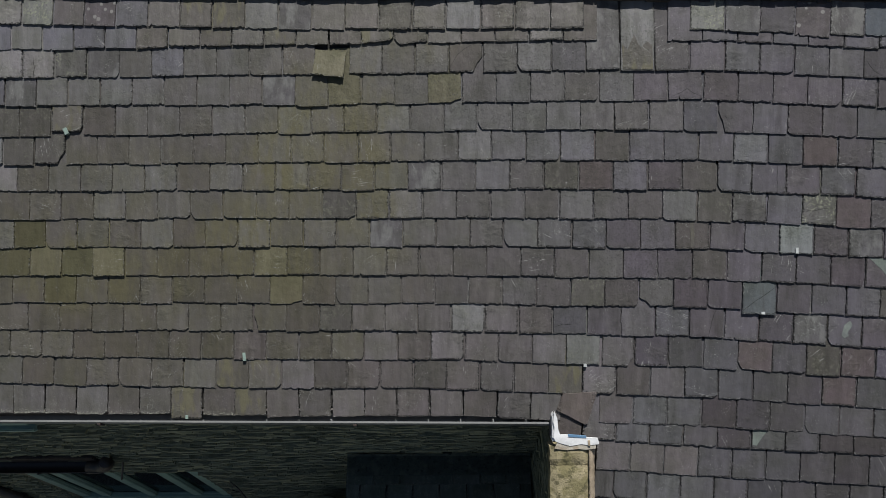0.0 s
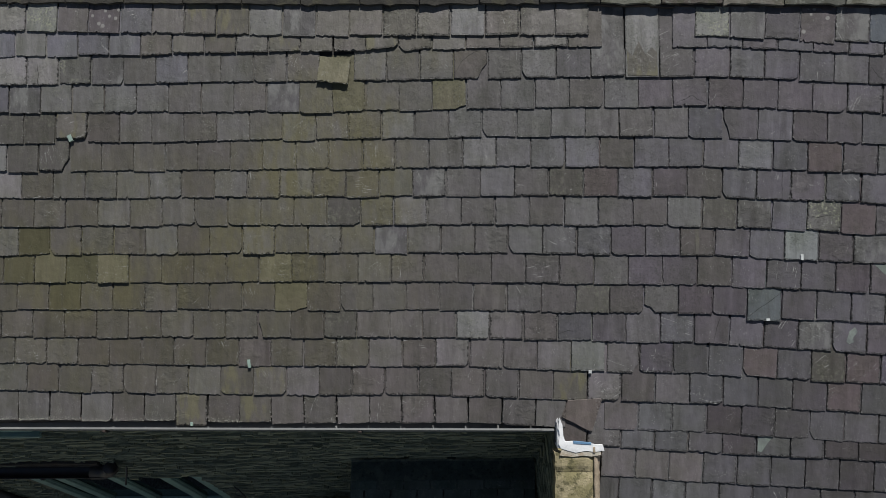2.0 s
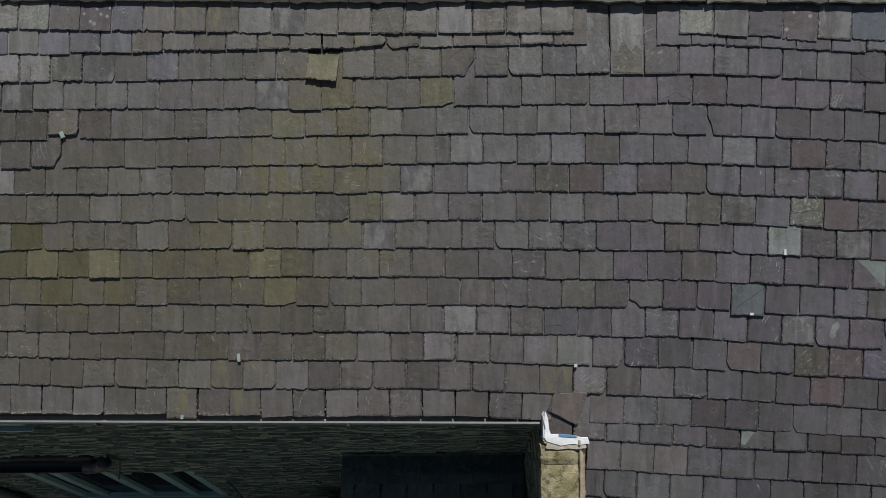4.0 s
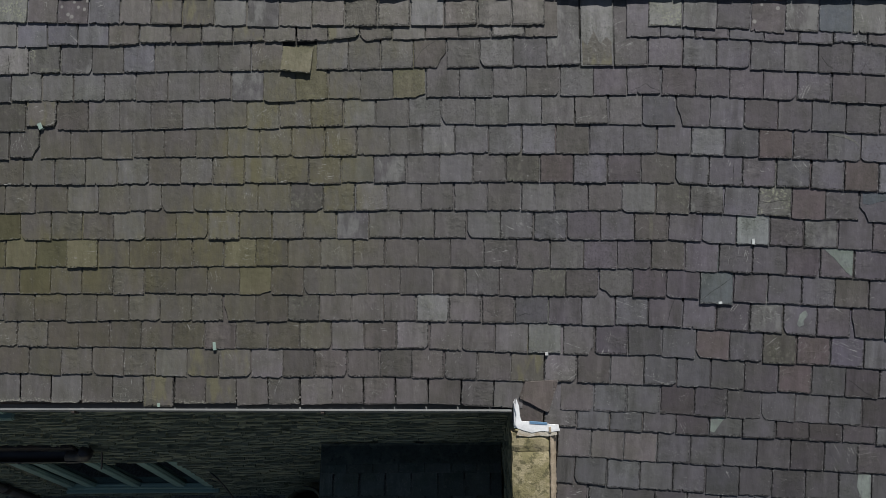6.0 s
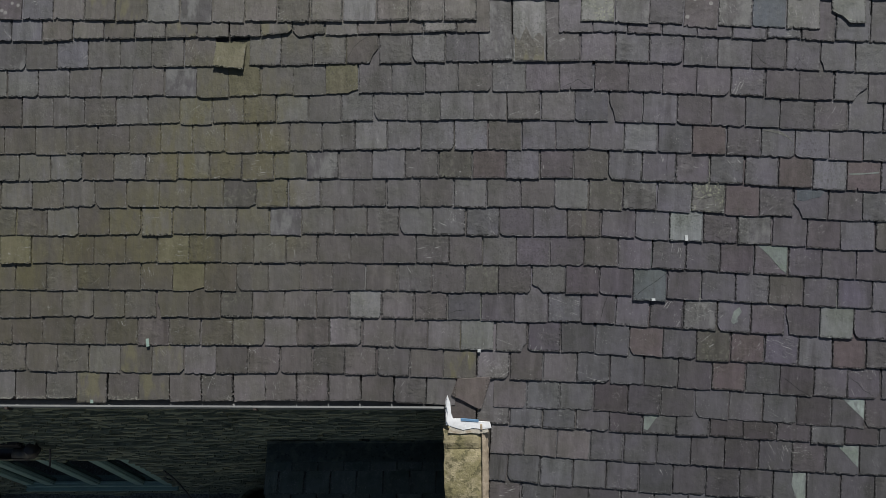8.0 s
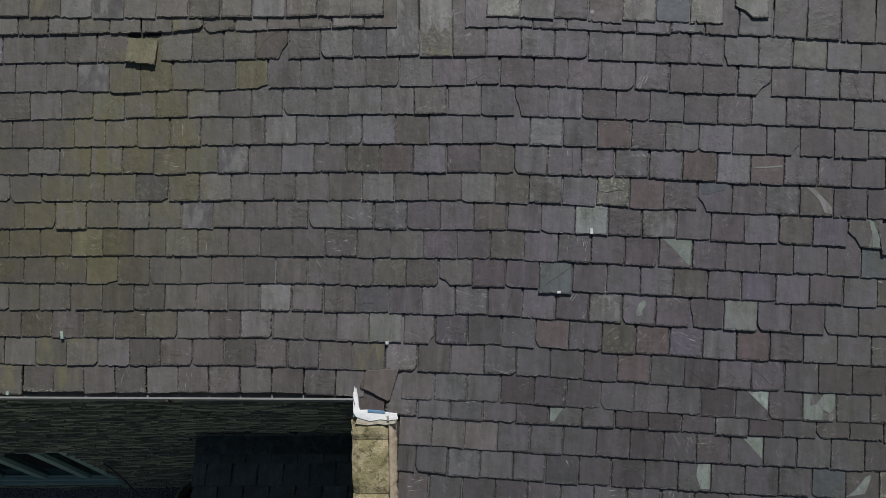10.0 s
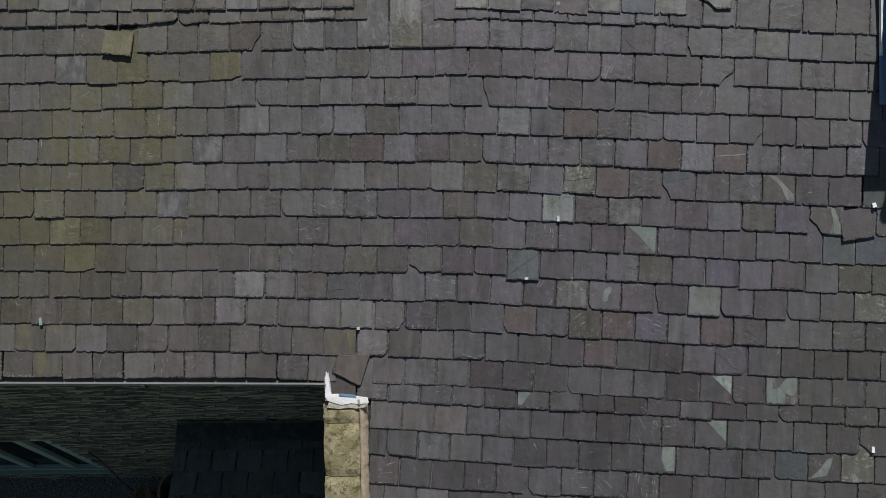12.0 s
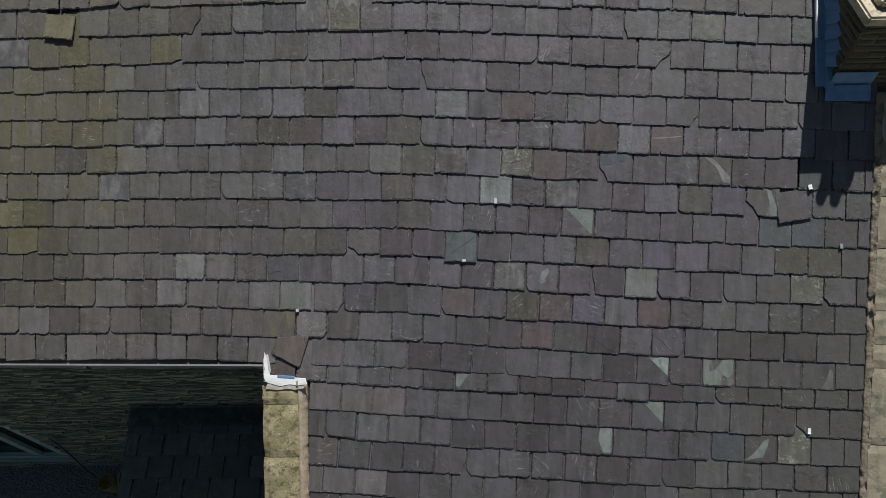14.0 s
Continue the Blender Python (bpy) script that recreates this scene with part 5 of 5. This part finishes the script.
cpart("cap", box((CX0 - 0.062, CY0 - 0.07, CTOP), (CX1 + 0.06, CY1 + 0.06, CTOP + 0.082), bevel=0.014, rough=0.005), cap_stone, "pale weathered cap slab")
cpart("upper_slab", box((CX0 + 0.02, CY0 + 0.02, CTOP + 0.084), (CX1 - 0.05, CY1 - 0.05, CTOP + 0.15), bevel=0.018, rough=0.008), cap_stone)
cpart("pot_bed", box((4.61, 1.76, CTOP + 0.151), (4.84, 1.96, 5.86), bevel=0.02, rough=0.008), cap_stone, "mortared bed under the pots")
for x, y, h in ((4.665, 1.85, 0.185), (4.775, 1.85, 0.2)):
    bm = bmesh.new()
    add_lathe(bm, ((0.04, 0), (0.044, 0.01), (0.044, 0.05), (0.042, 0.07), (0.036, h - 0.05), (0.042, h - 0.04), (0.04, h), (0.028, h), (0.026, 0.05)), (x, y, 5.86), 20)
    cpart("chimney_pot", bm, pot_clay, "tall buff clay chimney pot")
# lead round the chimney
front = CY0 / math.cos(radians(PITCH))
apron = [(4.37, front - 0.135), (4.71, front - 0.14), (4.712, front - 0.045), (4.38, front - 0.045)]
cpart("apron", plate(apron, -0.034, -0.03, ROOF, 0.002, 0.004), lead, "lead apron dressed over the slates")
bm = box((CX0 - 0.02, CY0 - 0.022, 4.7), (4.72, CY0 - 0.016, 4.92), bevel=0.002, rough=0.003)
cpart("apron_upstand", bm, lead)
cpart("apron_fold", plate([(4.37, front - 0.06), (4.71, front - 0.06), (4.71, front - 0.02), (4.38, front - 0.02)], -0.042, -0.033, ROOF, 0.003, 0.002), lead)
for i in range(6):
    za = front - 0.02 + i * 0.18
    cpart("soaker", plate([(4.305, za), (4.372, za), (4.372, za + 0.19), (4.305, za + 0.19)], -0.036 - 0.002 * (i % 2), -0.028, ROOF, 0.002, 0.002), lead)
    # upper edges are coloured white as if sunlit, the lowest two left as shaded lead
    cpart("soaker_edge", plate([(4.298, za), (4.308, za), (4.308, za + 0.188), (4.298, za + 0.188)], -0.052, -0.028, ROOF, 0.002, 0.001), lead if i < 2 else lead_white, "turned-up lead edge, sunlit white painted on the upper pieces")
for i in range(2, 10):
    za = front - 0.09 + i * 0.105
    bm = plate([(0.0, 0.0), (0.07, -0.012), (0.145, 0.01), (0.165, 0.05), (0.15, 0.13), (0.0, 0.14)], -0.004, 0.0, None, 0.0015, 0.006)
    bm.transform(ROOF @ Matrix.Translation((4.362, -0.05 - 0.003 * (i % 2), za)) @ pose(0, 0, 0, -rng.uniform(5, 11), rng.uniform(-9, 3), -rng.uniform(44, 54)))
    cpart("step_flashing", bm, lead, "stepped lead cover flashing")
bm = plate([(4.365, front - 0.04), (4.43, front - 0.04), (4.43, front + 1.0), (4.365, front + 1.0)], -0.05, -0.03, ROOF, 0.004, 0.003)
cpart("gutter_lead", bm, lead)

# ---- clips holding replaced slates ----
def clip(x, z, w, l, turn, material=clip_metal):
    """A strip of metal turned up over a slate's tail."""
    bm = plate([(-w / 2, -0.006), (w / 2, -0.006), (w / 2, l), (-w / 2, l)], -0.004, -0.001, None, 0.001)
    add_box(bm, (-w / 2, -0.006, -0.006), (w / 2, 0.016, -0.003))
    ob = thing("slate_clip", bm, material, "bright metal clip hooked over a slate's tail", "clip", group="slate clips")
    ob.matrix_world = ROOF @ Matrix.Translation((x, sag(x) - 0.024, z)) @ pose(0, 0, 0, -2, turn, 0)


clip(-2.35, 0.432, 0.023, 0.055, -6)
clip(0.248, 0.372, 0.024, 0.016, 0, lead_dull)
clip(1.833, 1.205, 0.022, 0.036, 0, lead_dull)
clip(1.58, 0.752, 0.028, 0.012, 0, lead_dull)
clip(4.243, -0.628, 0.024, 0.038, 3, lead_white)
clip(-3.69, 2.19, 0.032, 0.045, -24, clip_metal)
clip(4.262, 1.272, 0.03, 0.03, -10, lead_white)
clip(4.495, 0.812, 0.022, 0.03, 0, clip_metal)
clip(-2.806, -0.012, 0.022, 0.02, 0, clip_metal)

# ---- windows ----
def window(name, x0, x1, z0, z1, mullions, label):
    """A painted timber window with fixed lights, set a little back in the wall, on a projecting sill."""
    w = holder(name, label, "window", kind="structure")
    f0, f1 = WALL_Y + 0.015, WALL_Y + 0.1
    part("head", box((x0, f0, z1 - 0.07), (x1, f1, z1), bevel=0.006), frame_blue, w)
    part("bottom_rail", box((x0, f0 - 0.01, z0), (x1, f1, z0 + 0.065), bevel=0.006), frame_blue, w)
    posts = [x0 + 0.04, *mullions, x1 - 0.04]
    for x in posts:
        part("mullion", box((x - 0.055, f0 + 0.002, z0 + 0.065), (x + 0.055, f1, z1 - 0.07), bevel=0.006), frame_blue, w)
    for a, b in zip(posts, posts[1:]):
        part("pane", box((a + 0.055, f0 + 0.045, z0 + 0.065), (b - 0.055, f0 + 0.05, z1 - 0.07)), glass, w)
        bm = bmesh.new()
        for lo, hi in (((a + 0.055, z0 + 0.065), (b - 0.055, z0 + 0.085)), ((a + 0.055, z1 - 0.095), (b - 0.055, z1 - 0.07)), ((a + 0.055, z0 + 0.085), (a + 0.068, z1 - 0.095)), ((b - 0.068, z0 + 0.085), (b - 0.055, z1 - 0.095))):
            add_box(bm, (lo[0], f0 + 0.02, lo[1]), (hi[0], f0 + 0.044, hi[1]), bevel=0.004)
        part("glazing_bead", bm, frame_blue, w)
    part("window_sill", box((x0 - 0.03, WALL_Y - 0.035, z0 - 0.045), (x1 + 0.06, f0 + 0.03, z0 - 0.002), bevel=0.008), frame_blue, w, "painted projecting sill")
    return w


window("window_1", WIN_X0, WIN_X1, WIN_Z0, WIN_Z1, (-5.03, -4.46, -3.9), "wide blue-painted timber window in shade")
window("window_2", UP_X0, UP_X1, UP_Z0, UP_Z1, (-5.0,), "blue-painted window tucked under the eaves")
thing("lintel", box((WIN_X0 - 0.15, WALL_Y - 0.005, WIN_Z1), (WIN_X1 + 0.14, 0.3, WIN_Z1 + 0.085), bevel=0.008, rough=0.003), rubble, "long rough stone lintel over the window", "lintel", "structure")
thing("floor", box((LEFT_END, 0.5, -0.1), (RIGHT_END, 4.6, 0.02)), room_unlit, "floor inside the house, coloured as dark as an unlit room", "floor", "structure")
# unseen, added so that no sky light leaks into the room from above
thing("ceiling", box((LEFT_END, 0.5, 2.42), (0.0, 4.6, 2.5)), plaster, "unseen plain ceiling, added to keep light out of the ground floor", "ceiling", "structure")
thing("wall_inside", box((LEFT_END, 2.2, 0.02), (0.0, 2.3, 2.42)), room_unlit, "plain wall inside the house, coloured as dark as an unlit room", "wall", "structure")

# ---- iron gutter and pipe on the wall ----
wall_gutter = holder("wall_gutter", "black cast-iron half-round gutter fixed to the wall", "gutter")
bm = bmesh.new()
rings = []
for x in (-6.5, -4.12):
    ring = []
    for r in (0.068, 0.06):
        arc = [math.pi * k / 10 for k in range(11)]
        if r < 0.065:
            arc.reverse()
        ring += [bm.verts.new((x, 0.0 + r * math.cos(a), 2.2 - r * math.sin(a))) for a in arc]
    rings.append(ring)
n = len(rings[0])
for i in range(n):
    bm.faces.new((rings[0][i], rings[0][(i + 1) % n], rings[1][(i + 1) % n], rings[1][i]))
part("trough", bm, iron_black, wall_gutter, smooth=True)
neck = [(-4.3, 0.0, 2.165), (-4.2, 0.0, 2.166), (-4.13, 0.002, 2.19), (-4.085, 0.004, 2.24), (-4.065, 0.006, 2.31)]
part("swan_neck", add_tube(bmesh.new(), neck, [0.07, 0.07, 0.068, 0.062, 0.058], 14), iron_black, wall_gutter, "end of the gutter turned up towards the wall", smooth=True)
part("back_board", box((-6.5, 0.035, 2.21), (-4.2, 0.066, 2.33), bevel=0.006), iron_black, wall_gutter)
for x in (-5.6, -4.75):
    part("bracket", add_tube(bmesh.new(), [(x, 0.066, 2.26), (x, 0.05, 2.15), (x, 0.0, 2.12), (x, -0.05, 2.15), (x, -0.075, 2.205)], 0.012, 6), iron_black, wall_gutter)
thing("wall_hook", add_tube(bmesh.new(), [(-4.006, 0.075, 2.141), (-4.02, 0.0, 2.06), (-4.045, -0.08, 1.975)], 0.009, 6), iron_black, "thin black iron rod fixed to the wall", "hook")
pipe = holder("downpipe", "black iron downpipe on the wall", "downpipe")
part("pipe", add_tube(bmesh.new(), [(-5.85, 0.0, 2.14), (-5.85, 0.0, 0.12), (-5.85, -0.1, 0.02)], 0.048, 12), iron_black, pipe, smooth=True)
for z in (1.9, 0.7):
    part("collar", add_tube(bmesh.new(), [(-5.85, 0.0, z), (-5.85, 0.0, z + 0.07)], 0.058, 12), iron_black, pipe)

# ---- lean-to in the corner ----
LX0, LX1, LY0, LY1, LK, LZ = -1.75, -0.03, 0.06, -1.75, 0.28, 2.25
lean = holder("lean_to", "small lean-to shed in the corner, its slates coloured dark for shade", "shed")


def lean_at(x, y, up=0.0):
    return Vector((x, y, LZ + LK * y + up))


tilt = math.degrees(math.atan(LK))
bm = bmesh.new()
vs = [bm.verts.new(p) for p in (lean_at(LX0, LY1), lean_at(LX1, LY1), lean_at(LX1, LY0), lean_at(LX0, LY0), lean_at(LX0, LY1, -0.08), lean_at(LX1, LY1, -0.08), lean_at(LX1, LY0, -0.08), lean_at(LX0, LY0, -0.08))]
for f in ((0, 1, 2, 3), (7, 6, 5, 4), (0, 4, 5, 1), (1, 5, 6, 2), (2, 6, 7, 3), (3, 7, 4, 0)):
    bm.faces.new([vs[i] for i in f])
part("roof_deck", bm, deck_felt, lean)
lean_kinds = [in_material(KINDS[i], slate_shade) for i in range(12)]
rng = random.Random(51)
row, y = 0, LY1 - 0.02
while y < -0.15:
    x = LX0 - 0.01 - (0.125 if row % 2 else 0)
    while x < LX1:
        a, b = max(x, LX0 - 0.02), min(x + 0.25, LX1)
        x += 0.25
        if b - a < 0.05:
            continue
        ob = new("slate", lean_kinds[rng.randrange(12)])
        ob.parent = lean
        ob.matrix_world = Matrix.Translation(lean_at((a + b) / 2, y, 0.026)) @ pose(0, 0, 0, tilt - 90 + rng.uniform(-0.3, 0.3) - 3, 0, 0) @ pose(0, 0, 0, 0, rng.gauss(0, 0.5), 0) @ Matrix.Diagonal(((b - a - 0.007) / SLATE_W, 1, 0.8, 1))
    row += 1
    y += 0.196
bm = bmesh.new()
vs = []
for x in [LX0 - 0.01 + (LX1 - LX0 + 0.01) * k / 12 for k in range(13)]:
    vs.append([bm.verts.new(p) for p in (lean_at(x, -0.125 + rng.uniform(-0.004, 0.004), 0.05), lean_at(x, 0.035, 0.055), lean_at(x, 0.05, 0.075))])
for a, b in zip(vs, vs[1:]):
    for k in range(2):
        bm.faces.new((a[k], b[k], b[k + 1], a[k + 1]))
bmesh.ops.solidify(bm, geom=bm.faces[:], thickness=0.004)
part("flashing", bm, flashing_mossy, lean, "dull lead flashing against the wall")
part("side_wall", box((LX0 + 0.06, LY1 + 0.1, 0), (LX0 + 0.2, 0.05, 1.66)), rubble, lean)
part("front_wall", box((LX0 + 0.2, LY1 + 0.1, 0), (LX1 - 0.02, LY1 + 0.22, 1.66)), rubble, lean)

# ---- things in the yard ----
barrel = holder("barrel", "weathered wooden water barrel beside the shed", "barrel", (-2.2, -0.29, 0))
rng = random.Random(61)
for k in range(18):
    a0, a1 = 2 * math.pi * k / 18, 2 * math.pi * (k + 0.94) / 18
    bm = bmesh.new()
    rings = []
    for z in (0.0, 0.25, 0.5, 0.75, 1.0):
        r = 0.24 + 0.045 * math.sin(math.pi * z)
        rings.append([bm.verts.new(((r - d) * math.cos(a), (r - d) * math.sin(a), z)) for a, d in ((a0, 0), (a1, 0), (a1, 0.025), (a0, 0.025))])
    for p, q in zip(rings, rings[1:]):
        for i in range(4):
            bm.faces.new((p[i], p[(i + 1) % 4], q[(i + 1) % 4], q[i]))
    bm.faces.new(rings[0])
    bm.faces.new(list(reversed(rings[-1])))
    part("stave", bm, barrel_wood, barrel)
for z in (0.12, 0.88):
    bm = bmesh.new()
    r = 0.24 + 0.045 * math.sin(math.pi * z) + 0.004
    add_lathe(bm, ((r, z), (r, z + 0.04), (r - 0.012, z + 0.04), (r - 0.012, z), (r, z)), (0, 0, 0), 30)
    part("hoop", bm, iron_black, barrel, "dark iron hoop")
bm = bmesh.new()
bmesh.ops.create_circle(bm, cap_ends=True, segments=24, radius=0.225, matrix=Matrix.Translation((0, 0, 0.8)))
part("water", bm, glass, barrel, "dark still water")
part("inner_bottom", box((-0.15, -0.15, 0.3), (0.15, 0.15, 0.32)), barrel_wood, barrel)

basket = holder("planter", "round wooden planter with dead straw-coloured stems", "planter", (-2.96, -0.22, 0))
bm = bmesh.new()
add_lathe(bm, ((0.01, 0.0), (0.075, 0.0), (0.095, 0.22), (0.1, 0.29), (0.092, 0.3), (0.085, 0.26), (0.01, 0.25)), (0, 0, 0), 20)
part("tub", bm, straw, basket)
for k in range(14):
    a, r, h = rng.uniform(0, 6.28), rng.uniform(0.02, 0.08), rng.uniform(0.08, 0.18)
    o = rng.uniform(0.04, 0.14)
    base = Vector((r * math.cos(a), r * math.sin(a), 0.25))
    out = Vector((math.cos(a), math.sin(a), 0))
    part("stem", add_tube(bmesh.new(), [base, base + out * o * 0.3 + Vector((0, 0, h * 0.8)), base + out * o + Vector((0, 0, h)), base + out * o * 1.7 + Vector((0, 0, h * 0.6))], [0.005, 0.004, 0.003, 0.0015], 4), straw, basket, "dry straw-yellow stem hanging over")
curl = [(-3.17, 0.01, 1.26), (-3.21, 0.0, 1.2), (-3.23, -0.01, 1.12), (-3.2, -0.01, 1.06), (-3.16, -0.01, 1.07), (-3.17, -0.01, 1.02)]
stem = holder("dead_climber", "dark bare climber stem leaning on the wall", "plant")
part("stem", add_tube(bmesh.new(), [(-3.19, 0.03, 1.32), (-3.15, 0.0, 1.18), (-3.12, -0.06, 0.9), (-3.09, -0.14, 0.6), (-3.05, -0.19, 0.38)], 0.009, 6), stem_brown, stem)
part("tendril", add_tube(bmesh.new(), curl, 0.005, 5), stem_brown, stem)

for n, (heights, count, xs) in COURSES.items():
    lay(n, heights, count, xs, -6.5 if n < 15 else -0.04 if n == 15 else 0.3)
for name, (verts, faces) in spare.items():
    me = bpy.data.meshes.new("slates_far")
    me.from_pydata(verts, [], faces)
    me.materials.append(bpy.data.materials[name])
    ob = new("slates_far", me)
    ob.parent = main_roof
    tagged(ob, "more slates towards the roof's ends", kind="stuff")
